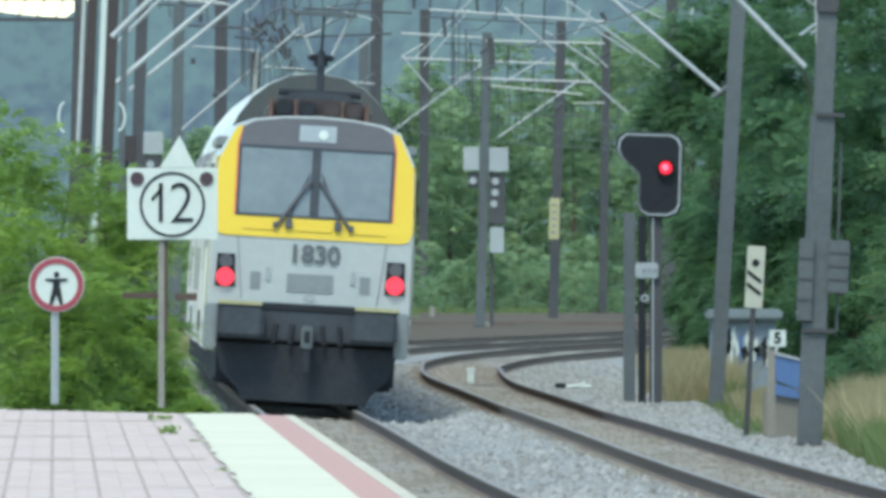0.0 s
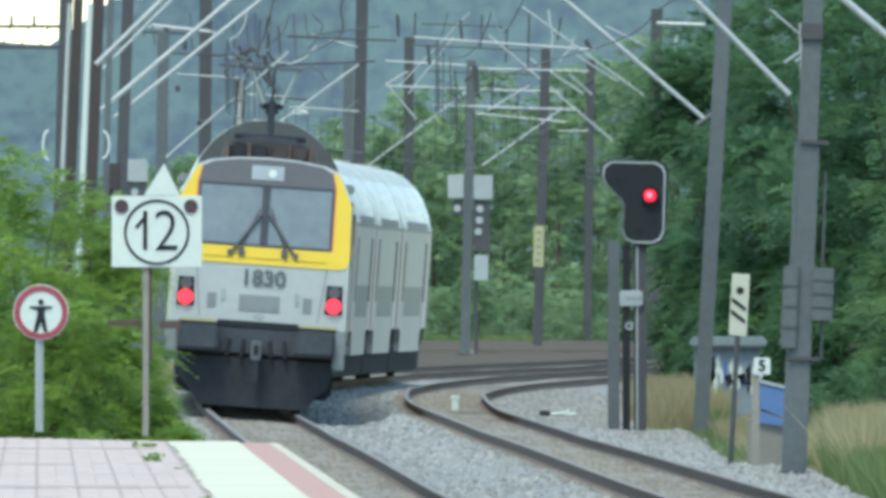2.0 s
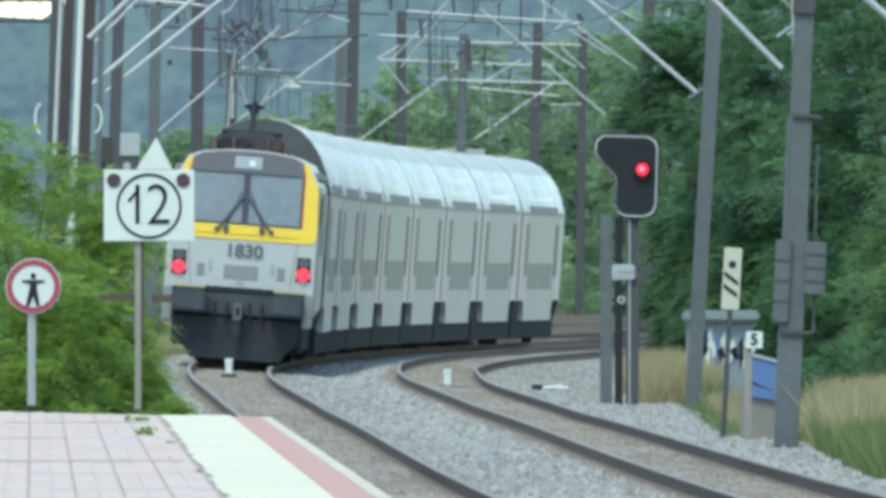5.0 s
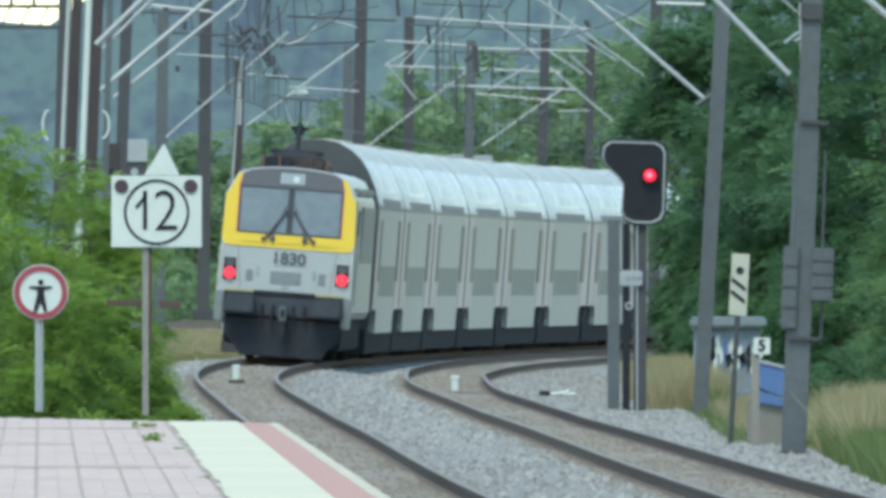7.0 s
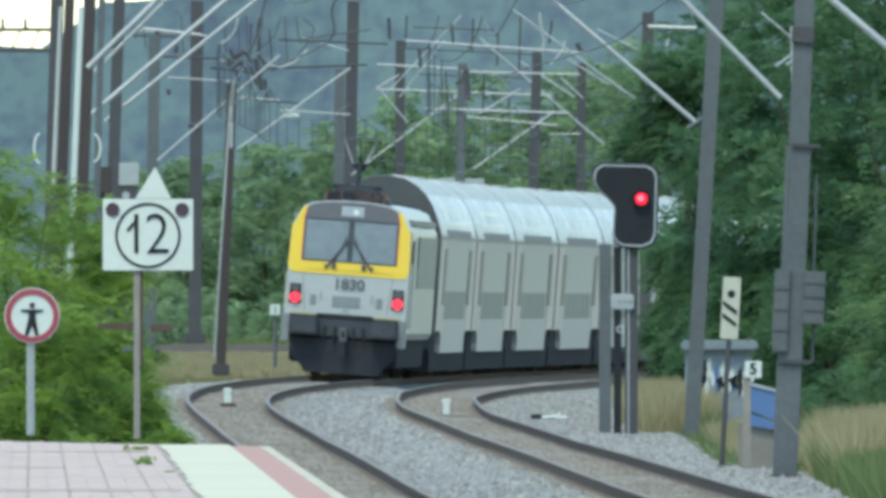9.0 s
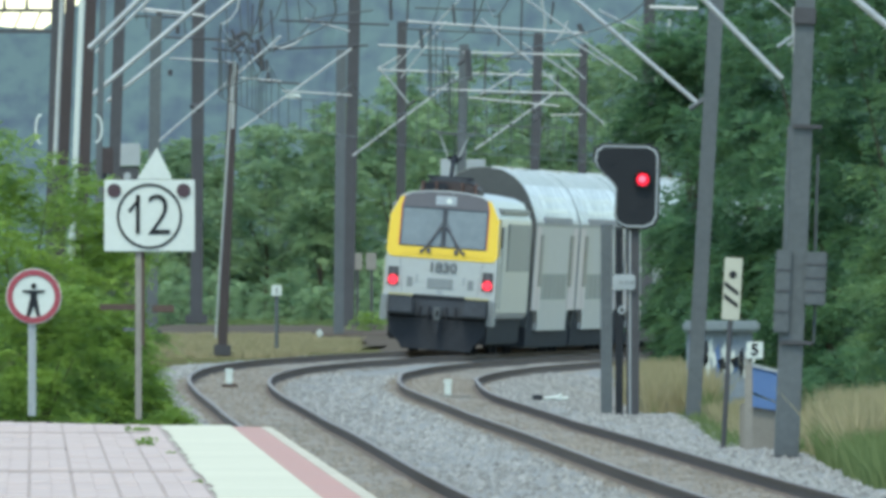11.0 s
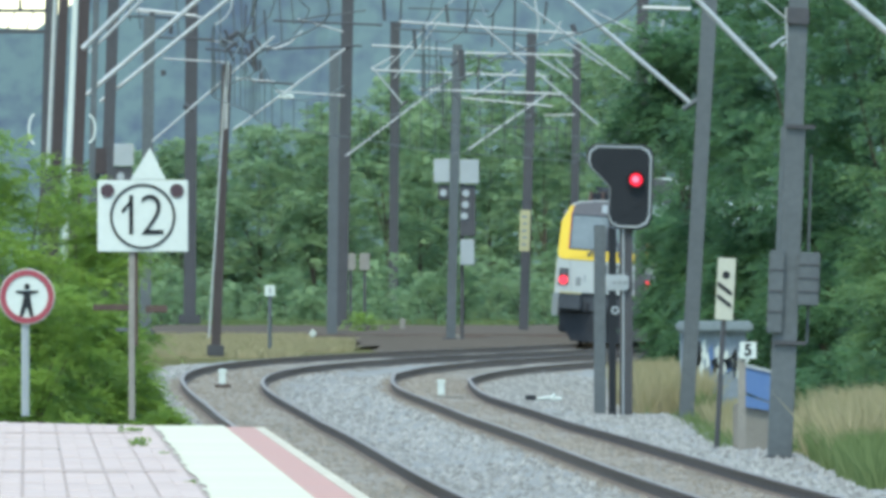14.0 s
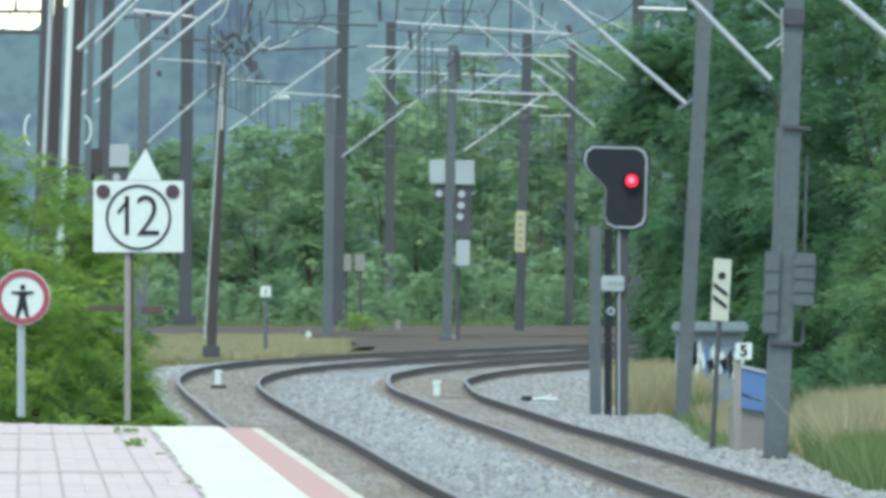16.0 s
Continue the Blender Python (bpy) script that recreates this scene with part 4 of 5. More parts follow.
def make_far_masts():
    D = [  # x, z of the foot (None: ground), distance, width, top, material, lean
        (-8.534, 0.223, 900, 0.321, 9.384, "galv", 0.8, "slender grey catenary mast in the haze"),
        (-8.756, 0.406, 1080, 0.424, 11.978, "darksteel", 0.4, "dark steel catenary mast before the wood"),
        (-6.357, -0.168, 890, 0.27, 7.953, "brownsteel", 2.3, "leaning dark mast with a pale edge"),
        (-3.701, -0.237, 1026, 0.33, 9.29, "galv", 0.6, "pale grey catenary mast"),
        (-3.542, -0.233, 1090, 0.409, 12.068, "darksteel", 1.2, "tall dark catenary mast"),
        (-1.93, 0.249, 1150, 0.349, 11.174, "darksteel", 0.4, "dark catenary mast before the wood"),
        (0.213, -0.201, 996, 0.302, 9.261, "galv", 1.3, "grey catenary mast carrying signal boxes"),
        (2.663, -0.219, 1050, 0.319, 10.019, "darksteel", 1.6, "dark catenary mast with a yellow marker"),
        (4.52, 0.02, 1120, 0.3, 10.14, "darksteel", 0.8, "slim dark catenary mast"),
        (4.655, 0.531, 760, 0.271, 8.809, "darksteel", 0.6, "dark grey catenary mast among the trees"),
    ]
    out = []
    for x, z0, y, w, z1, mt, lean, lab in D:
        out.append(mast("catenary_mast", lab, x - math.tan(radians(lean)) * (z1 - z0) / 2, y, w, z1, mt, lean, z0))
    a, b, c, d, e, f, g, h, i, j = out
    bar(c, "pale_edge", (-6.699, 889, 0.247), (-6.223, 889, 7.709), 0.026, "bright")
    bar(c, "pale_edge", (-6.16, 889, 8.026), (-6.223, 889, 6.121), 0.04, "bright")
    # bracket arms and tie rods of the far masts
    def rig(s, name, material, *rods):
        for p, q, thick in rods:
            bar(s, name, p, q, thick, material)
    rig(a, "bracket_arm", "bright",
        ((-8.371, 898, 5.808), (-4.907, 898, 8.791), 0.030),
        ((-6.078, 898, 7.604), (-4.907, 898, 7.508), 0.021))
    rig(c, "bracket_arm", "bright",
        ((-6.01, 888, 6.085), (-2.87, 888, 8.368), 0.030),
        ((-4.821, 888, 7.179), (-2.87, 888, 7.052), 0.021))
    rig(b, "bracket_arm", "bright",
        ((-8.739, 1078, 10.035), (-7.392, 1078, 9.881), 0.025),
        ((-9.702, 1078, 9.361), (-7.585, 1078, 9.226), 0.025),
        ((-10.665, 1078, 10.959), (-8.354, 1078, 10.766), 0.025))
    rig(e, "bracket_arm", "bright",
        ((-3.478, 1088, 6.066), (0.311, 1088, 8.903), 0.034),
        ((-3.575, 1088, 10.341), (-5.129, 1088, 10.787), 0.025))
    rig(f, "bracket_arm", "bright",
        ((-2.747, 1148, 9.518), (-1.599, 1148, 8.145), 0.034),
        ((-2.747, 1148, 9.437), (-1.927, 1148, 9.928), 0.030),
        ((-2.747, 1148, 9.396), (3.608, 1148, 9.17), 0.034),
        ((-2.747, 1148, 10.297), (0.328, 1148, 10.134), 0.034),
        ((-2.337, 1148, 9.314), (0.328, 1148, 12.081), 0.025),
        ((-1.927, 1148, 9.108), (-0.287, 1148, 11.159), 0.025))
    rig(g, "bracket_arm", "bright",
        ((-1.491, 994, 9.957), (4.189, 994, 9.566), 0.034),
        ((0.284, 994, 8.98), (4.011, 994, 8.892), 0.030),
        ((-0.87, 994, 7.827), (3.568, 994, 7.685), 0.030),
        ((0.462, 994, 7.561), (3.301, 994, 7.294), 0.030))
    rig(h, "bracket_arm", "bright",
        ((0.674, 1048, 6.111), (3.387, 1048, 8.039), 0.034),
        ((2.264, 1048, 8.787), (0.861, 1048, 7.945), 0.025))
    rig(i, "bracket_arm", "bright",
        ((5.311, 1118, 7.291), (0.958, 1118, 11.004), 0.038),
        ((4.512, 1118, 7.63), (3.414, 1118, 7.61), 0.025),
        ((4.312, 1118, 8.928), (2.416, 1118, 10.166), 0.038),
        ((4.612, 1118, 8.888), (3.813, 1118, 9.627), 0.034))
    rig(j, "bracket_arm", "bright",
        ((4.683, 758, 6.491), (1.435, 758, 8.86), 0.025),
        ((3.736, 758, 7.059), (2.721, 758, 7.709), 0.021),
        ((4.548, 758, 7.844), (3.465, 758, 8.386), 0.021))
    for s, p in ((b, (-7.481, 1077, 9.874)), (b, (-8.731, 1077, 7.72)), (f, (-1.598, 1147, 8.14)), (h, (2.767, 1047, 7.192)), (e, (-3.513, 1087, 9.751)), (g, (0.284, 993, 8.708)), (i, (4.508, 1117, 9.321)), (a, (-6.151, 897, 8.479))):
        knot(s, p, "darksteel", 0.05)
    # registration arms, hanging insulators and droppers
    rig(b, "registration_arm", "bright", ((-7.242, 1070, 11.41), (-7.318, 1070, 10.97), 0.03), ((-7.318, 1070, 10.97), (-7.528, 1070, 10.645), 0.03), ((-7.528, 1070, 10.645), (-7.91, 1070, 10.397), 0.03))
    rig(b, "registration_arm", "bright", ((-6.229, 1070, 9.747), (-5.809, 1070, 9.633), 0.03), ((-5.809, 1070, 9.633), (-5.331, 1070, 9.824), 0.03), ((-5.331, 1070, 9.824), (-4.891, 1070, 10.244), 0.03))
    rig(f, "registration_arm", "bright", ((3.176, 1140, 10.384), (3.298, 1140, 11.096), 0.035), ((3.298, 1140, 11.096), (3.176, 1140, 11.707), 0.035), ((3.176, 1140, 11.707), (3.135, 1140, 12.114), 0.035))
    rig(i, "registration_arm", "bright", ((3.449, 1110, 10.029), (3.786, 1110, 10.426), 0.035), ((3.786, 1110, 10.426), (3.984, 1110, 10.862), 0.035))
    rig(j, "registration_arm", "bright", ((5.144, 756, 7.492), (5.103, 756, 7.83), 0.03), ((5.103, 756, 7.83), (5.184, 756, 8.235), 0.03))
    rig(b, "dropper", "wire", ((-4.997, 1060, 11.229), (-4.619, 1060, 10.888), 0.02), ((-4.619, 1060, 10.888), (-4.77, 1060, 10.472), 0.02), ((-4.77, 1060, 10.472), (-5.149, 1060, 10.055), 0.02))
    rig(e, "dropper", "wire", ((-5.89, 1085, 11.442), (-6.084, 1085, 10.861), 0.02), ((-6.084, 1085, 10.861), (-6.665, 1085, 10.318), 0.02), ((-6.665, 1085, 10.318), (-7.44, 1085, 10.086), 0.02))
    rig(e, "dropper", "wire", ((-5.115, 1085, 10.706), (-4.34, 1085, 10.861), 0.025), ((-4.34, 1085, 10.861), (-3.565, 1085, 10.938), 0.025), ((-3.565, 1085, 10.938), (-2.79, 1085, 11.054), 0.025))
    rig(f, "dropper", "wire", ((-0.489, 1140, 12.012), (-0.651, 1140, 11.3), 0.02), ((-0.651, 1140, 11.3), (-0.998, 1140, 10.689), 0.02))
    rig(b, "hanging_insulator", "darksteel",
        ((-9.406, 1075, 10.666), (-9.387, 1075, 10.167), 0.07),
        ((-10.021, 1075, 10.973), (-10.021, 1075, 10.742), 0.1),
        ((-6.68, 1075, 9.975), (-6.488, 1075, 8.9), 0.09),
        ((-6.373, 1075, 9.283), (-6.277, 1075, 8.477), 0.05),
        ((-7.083, 1075, 10.243), (-7.659, 1075, 9.898), 0.08),
        ((-8.946, 1075, 7.748), (-8.619, 1075, 7.594), 0.1),
        ((-9.637, 1075, 8.938), (-9.656, 1075, 8.746), 0.08))
    rig(e, "hanging_insulator", "darksteel",
        ((-6.568, 1085, 11.442), (-6.665, 1085, 10.279), 0.05),
        ((-6.897, 1085, 11.248), (-6.956, 1085, 10.086), 0.03),
        ((-6.277, 1085, 11.054), (-6.161, 1085, 9.601), 0.03))
    rig(f, "hanging_insulator", "darksteel",
        ((-2.31, 1145, 11.953), (-2.27, 1145, 11.176), 0.06),
        ((-1.206, 1145, 10.828), (-1.145, 1145, 10.154), 0.06),
        ((-0.041, 1145, 11.748), (0.041, 1145, 10.972), 0.05))
    rig(g, "hanging_insulator", "darksteel",
        ((0.424, 990, 9.042), (0.495, 990, 8.069), 0.1))
    rig(i, "hanging_insulator", "darksteel",
        ((3.504, 1115, 11.598), (3.405, 1115, 10.801), 0.04),
        ((4.4, 1115, 10.801), (4.54, 1115, 10.463), 0.09))
    # dark clusters of insulators and span wires over the far curve
    for x, z in ((-7.55, 10.3), (-7.3, 9.95), (-7.05, 10.2), (-6.85, 9.7), (-7.4, 9.6), (-6.6, 10.1), (-6.75, 9.3)):
        rig(b, "hanging_insulator", "darksteel", ((x, 1074, z), (x + 0.12 + 0.2 * ((x * 7) % 1), 1074, z - 0.36), 0.05))
    for x, z0, z1 in ((-7.65, 11.4, 9.7), (-7.2, 11.4, 10.1), (-6.9, 11.4, 8.6), (-6.45, 11.4, 9.4), (-5.6, 11.4, 9.9), (-5.2, 11.4, 10.5), (-9.1, 11.4, 9.9), (-10.4, 11.3, 10.3), (-10.75, 11.3, 10.6)):
        rig(b, "hanging_wire", "wire", ((x, 1073, z1), (x - 0.1, 1073, z0), 0.022))
    for p, q in (((-10.2, 10.05), (-7.9, 9.95)), ((-6.3, 9.62), (-2.9, 9.75)), ((-5.9, 10.6), (-2.2, 10.45)), ((-8.2, 9.65), (-6.5, 9.45)), ((-6.6, 8.55), (-5.2, 8.45)), ((-10.9, 10.75), (-9.3, 10.7))):
        rig(b, "span_wire", "darksteel", ((p[0], 1072, p[1]), (q[0], 1072, q[1]), 0.035))
    for p, q in (((-1.9, 10.85), (3.1, 10.6)), ((-1.2, 9.9), (2.8, 9.75)), ((0.9, 8.5), (4.6, 8.4)), ((-1.4, 11.6), (1.5, 11.5)), ((1.2, 7.35), (4.0, 7.25))):
        rig(f, "span_wire", "wire", ((p[0], 1142, p[1]), (q[0], 1142, q[1]), 0.028))
    for x, z0, z1 in ((-1.7, 12.0, 10.9), (0.7, 11.9, 10.7), (1.6, 11.4, 10.2), (2.4, 12.0, 9.8), (3.0, 10.6, 9.2), (1.1, 9.9, 8.6), (3.7, 9.2, 8.3), (2.0, 9.1, 8.4)):
        rig(f, "hanging_insulator", "darksteel", ((x, 1141, z1), (x + 0.05, 1141, z0), 0.035))
    # lamp-like white fitting on an arm
    m = c.matrix_basis.inverted() @ Vector((-4.498, 887, 7.031))
    part("white_fitting", boxed(m.x - 0.22, m.x + 0.2, m.y - 0.1, m.y + 0.1, m.z - 0.08, m.z + 0.06, 0.03), "white", c, "white fitting")
    # yellow marker
    m = h.matrix_basis.inverted() @ Vector((2.566, 1049, 3.455))
    part("yellow_marker", boxed(m.x - 0.17, m.x + 0.17, m.y - 0.28, m.y - 0.22, m.z - 0.68, m.z + 0.68, 0.01), "marker", h, "yellowish marker board")
    for k in range(5):
        part("marker_bar", boxed(m.x - 0.1 + 0.03 * (k % 2), m.x + 0.07, m.y - 0.3, m.y - 0.27, m.z - 0.5 + k * 0.23, m.z - 0.42 + k * 0.23), "midgrey", h)
    boxes = ((-0.425, 0.071, 4.893, 5.637), (0.39, 0.992, 4.857, 5.619))
    sg = thing("signal_cabinet", "pale grey signal boxes over dark lamp panels on a mast", "railway signal", pose(0.283, 992, 5.265))
    for x0, x1, z0, z1 in boxes:
        part("box", boxed(x0 - 0.283, x1 - 0.283, -0.25, 0.3, z0 - 5.265, z1 - 5.265, 0.02), "lensgrey", sg)
    for x0, x1, z0, z1, ls in ((-0.283, 0.053, 4.343, 4.839, ((-0.124, 4.574),)), (0.39, 0.886, 3.21, 4.822, ((0.585, 4.556), (0.567, 4.202), (0.531, 3.847)))):
        pn = part("lamp_panel", boxed(x0 - 0.283, x1 - 0.283, -0.15, 0.2, z0 - 5.265, z1 - 5.265, 0.02), "darksteel", sg)
        for lx, lz in ls:
            part("lens", disc(0.115, -0.2, -0.14, lx - 0.283, lz - 5.265, 20), "lensgrey", pn)
    part("lower_box", boxed(0.407 - 0.283, 0.85 - 0.283, -0.15, 0.2, 2.306 - 5.265, 3.121 - 5.265, 0.02), "lensgrey", sg)
    part("backbone", boxed(0.12, 0.24, 0.2, 0.4, -0.245 - 5.265, 0.3, 0.02), "darksteel", sg)
    sg = thing("signal_cabinet", "pale grey signal box above a dark lamp panel", "railway signal", pose(-8.434, 820, 5.143))
    part("box", boxed(-0.307, 0.307, -0.2, 0.2, -0.293, 0.293, 0.02), "lensgrey", sg)
    pn = part("lamp_panel", boxed(-0.249, 0.278, -0.15, 0.2, -0.879, -0.307, 0.02), "darksteel", sg)
    part("lens", disc(0.1, -0.2, -0.14, -0.029, -0.556, 20), "lensgrey", pn)
    part("stand", boxed(-0.088, 0.088, 0.0, 0.15, -5.271, -0.879, 0.01), "darksteel", sg)
    # rusty box behind the big sign
    t = thing("relay_box", "brown weathered relay box on a stand", "cabinet", pose(-7.074, 640, 4.394))
    part("box", boxed(-0.137, 0.183, -0.15, 0.15, -0.286, 0.251, 0.02), "brownsteel", t)
    part("stand", boxed(-0.05, 0.05, -0.05, 0.05, -4.0, -0.286, 0.005), "darksteel", t)


def make_small_things():
    # striped distance board
    t = thing("distance_board", "cream board with dark dot and two slanted bars", "railway sign", pose(4.182, 491, -0.5, 0, 3.2, 0))
    z = lambda v: v + 0.5
    part("post", rodded((0, 0, -0.2), (0, 0, z(1.472)), 0.042, n=10), "darksteel", t)
    b = part("board", boxed(-0.14, 0.14, -0.06, -0.03, z(1.402), z(2.367), 0.008), "cream", t)
    part("dot", disc(0.06, -0.07, -0.058, 0.0, z(2.104), 20), "black", b)
    for k in (0, 1):
        zz = z(1.928) - k * 0.19
        part("slanted_bar", plate([(-0.12, zz), (0.10, zz - 0.15), (0.10, zz - 0.08), (-0.12, zz + 0.07)], -0.07, -0.058), "black", b)
    # number five board
    t = thing("number_plate_post", "small white board with a black 5 on a grey concrete post", "railway sign", pose(4.522, 486, -0.75))
    z = lambda v: v + 0.75
    part("post", boxed(-0.06, 0.06, -0.06, 0.06, 0, z(0.82), 0.01), "concrete", t)
    b = part("board", boxed(-0.03, 0.225, -0.1, -0.07, z(0.811), z(1.072), 0.008), "white", t)
    lettering("5", 0.24, 0.095, -0.106, z(0.942), "black", b, "number", 0.008)
    # small far board
    t = thing("number_plate_post", "small white numbered board on a thin post", "railway sign", pose(-5.215, 930, -0.3))
    part("post", rodded((0, 0, 0), (0, 0, 1.419 + 0.3), 0.06, n=8), "galv", t)
    b = part("board", boxed(-0.15, 0.15, -0.1, -0.05, 1.386 + 0.3, 1.702 + 0.3, 0.01), "white", t)
    part("number_bar", boxed(-0.02, 0.03, -0.12, -0.1, 1.453 + 0.3, 1.635 + 0.3), "midgrey", b)
    for sx in (-3.359, -2.868):
        t = thing("notice_board", "weathered pale notice board on a post at the wood's edge", "sign", pose(sx, 1100, 0.0), "notice boards")
        part("board", boxed(-0.19, 0.17, -0.05, 0.0, 2.141, 2.73, 0.01), "concrete", t)
        part("post", boxed(-0.05, 0.05, 0.0, 0.08, -0.3, 2.73, 0.01), "darksteel", t)
    # graffiti hut
    t = thing("trackside_hut", "low grey hut covered with white and blue graffiti", "hut", pose(5.154, 600, -0.6))
    part("wall", boxed(-0.729, 0.514, 0, 2.2, 0, 0.989 + 0.6, 0.01), "hutwall", t)
    part("roof", boxed(-0.804, 0.643, -0.2, 2.4, 0.989 + 0.6, 1.204 + 0.6, 0.05), "hutroof", t)
    rnd = random.Random(5)
    for k in range(16):
        x = -0.429 + k * 0.064
        zz = 0.454 + 0.6 + rnd.uniform(-0.15, 0.25)
        w, hh = rnd.uniform(0.05, 0.12), rnd.uniform(0.12, 0.34)
        part("graffiti", plate([(x, zz - hh), (x + w, zz - hh * 0.4), (x + w * 0.7, zz + hh), (x - w * 0.6, zz + hh * 0.5), (x - w * 0.2, zz)], -0.02, 0.01), rnd.choice(("white", "white", "white", "blue", "black")), t)
    # blue panel on a dark block
    t = thing("blue_container", "blue panelled container with white rim on a concrete block", "container", pose(4.811, 489, -0.7))
    part("tub", plate([(-0.192, 0.279 + 0.7), (0.218, 0.113 + 0.7), (0.236, 0.585 + 0.7), (-0.21, 0.689 + 0.7)][::-1], 0, 0.5, 0.01), "blue", t)
    part("rim", plate([(-0.21, 0.681 + 0.7), (0.236, 0.576 + 0.7), (0.236, 0.619 + 0.7), (-0.21, 0.733 + 0.7)], -0.03, 0.5), "lensgrey", t)
    part("rim", plate([(-0.21, 0.061 + 0.7), (0.218, -0.009 + 0.7), (0.218, 0.104 + 0.7), (-0.21, 0.253 + 0.7)], 0.02, 0.5), "blue", t)
    part("block", boxed(-0.393, 0.218, 0.1, 0.7, 0, 0.113 + 0.7, 0.03), "sleeper", t)
    for sx, y, z0, h, w in ((-1.495, 1060, -0.223, 0.75, 0.1), (0.375, 1000, -0.175, 0.3, 0.16)):
        t = thing("kilometre_stone", "small weathered concrete stone beside the far track", "stone", pose(sx, y, z0 - 0.2), "trackside stones")
        part("stone", boxed(-w, w, -0.08, 0.08, 0, h + 0.2, 0.04), "concrete", t)
    t = thing("litter_bag", "small white rag lying in the dry grass", "litter", pose(-4.186, 985, 0.142))
    part("bag", boxed(-0.09, 0.09, -0.08, 0.08, -0.1, 0.16, 0.06), "white", t)
    # white markers between the rails, and litter of cable on the ballast
    for x, y, z0, nm in ((-4.101, 577, 0.088, 1), (-0.108, 552, -0.018, 2)):
        t = thing("track_marker", "small white painted track marker block between the rails", "marker", pose(x, y, z0), "track markers")
        part("block", boxed(-0.06, 0.06, -0.05, 0.05, 0, 0.27, 0.015), "white", t)
        part("cap", boxed(-0.075, 0.075, -0.06, 0.06, 0.2, 0.28, 0.015), "white", t)
        part("base", boxed(-0.14 if nm == 1 else -0.18, 0.16 if nm == 1 else 0.4, -0.1, 0.1, -0.06, 0.0, 0.01), "rust" if nm == 1 else "concrete", t)
    t = thing("cable_bundle", "white cable ends and a dark box lying on ballast", "cable", pose(1.616, 545, -0.068))
    part("dark_box", boxed(-0.273, -0.078, -0.2, 0.2, 0, 0.09, 0.02), "under", t)
    for a, b in (((-0.078, 0, 0.02), (0.175, 0, 0.05)), ((0.156, 0, 0.02), (0.243, 0, 0.10)), ((0.156, 0, 0.02), (0.35, 0, 0.03))):
        part("cable", rodded(a, b, 0.03, n=8), "white", t)


make_speed_sign()
make_no_entry()
make_signal()
make_near_masts()
make_far_masts()
make_small_things()


# ---- wires over both tracks ----
def make_wires():
    for c in (0.0, SPACING):
        t = thing("overhead_line", "thin weathered contact and carrier wires over the track", "overhead line", group="overhead lines")
        span = 62.0
        for nm, h, sag, r in (("contact_wire", 5.35, 0.0, 0.011), ("carrier_wire", 6.6, 0.55, 0.011)):
            bm = bmesh.new()
            ys = np.arange(330, 1240, 6.2)
            pts = []
            for y in ys:
                u = ((y - 330) % span) / span
                pts.append(on_line(y, c + 0.2 * math.sin(y * math.pi / span), h - sag * 4 * u * (1 - u)))
            for p, q in zip(pts, pts[1:]):
                rod(bm, p, q, r, n=4)
            part(nm, bm, "wire", t)
        for y in np.arange(560, 1230, 9.0):
            u = ((y - 330) % span) / span
            x = c + 0.2 * math.sin(y * math.pi / span)
            part("dropper", rodded(on_line(y, x, 5.35), on_line(y, x, 6.6 - 0.55 * 4 * u * (1 - u)), 0.011, n=4), "wire", t)


make_wires()


# ---- far line beyond the curve ----
def make_far_track():
    t = thing("railway_track", "distant rusty branch track on a low bank", "track", kind="structure")
    for y, h in ((1010, 0.0), (1011.6, 0.04)):
        part("rail", boxed(-16, 9, y - 0.05, y + 0.05, -0.091 + h, -0.091 + h + 0.16), "rail", t)
    part("bank", boxed(-16, 9, 1005, 1018, -0.6, -0.091, 0.05), "yard", t)
    for y in (1100, 1101.6):
        part("rail", boxed(-16, 9, y, y + 0.1, 0.02, 0.02 + 0.16), "rail", t)
    part("bank", boxed(-16, 9, 1095, 1108, -0.4, 0.02, 0.05), "yard", t)


make_far_track()


def make_yard():
    """Brown gravel between the curve and the wood."""
    ys, xs = list(range(925, 1111, 5)), [-14 + 0.7 * k for k in range(36)]
    rnd = np.random.RandomState(6)
    verts = [(x + rnd.uniform(-0.2, 0.2), y, ground_z(x, y) + 0.10 + rnd.uniform(-0.05, 0.05)) for y in ys for x in xs]
    n = len(xs)
    faces = [(i * n + j, i * n + j + 1, i * n + n + j + 1, i * n + n + j) for i in range(len(ys) - 1) for j in range(n - 1)
             if xs[j] > (-2.2 if ys[i] < 1012 else -20) + 1.6 * noise.noise((ys[i] * 0.06, 2, 0)) - (ys[i] - 925) * 0.02]
    tagged(raw("gravel_yard", verts, faces, "yard"), "brownish gravel strip between the curve and the wood", "gravel", kind="structure")


make_yard()


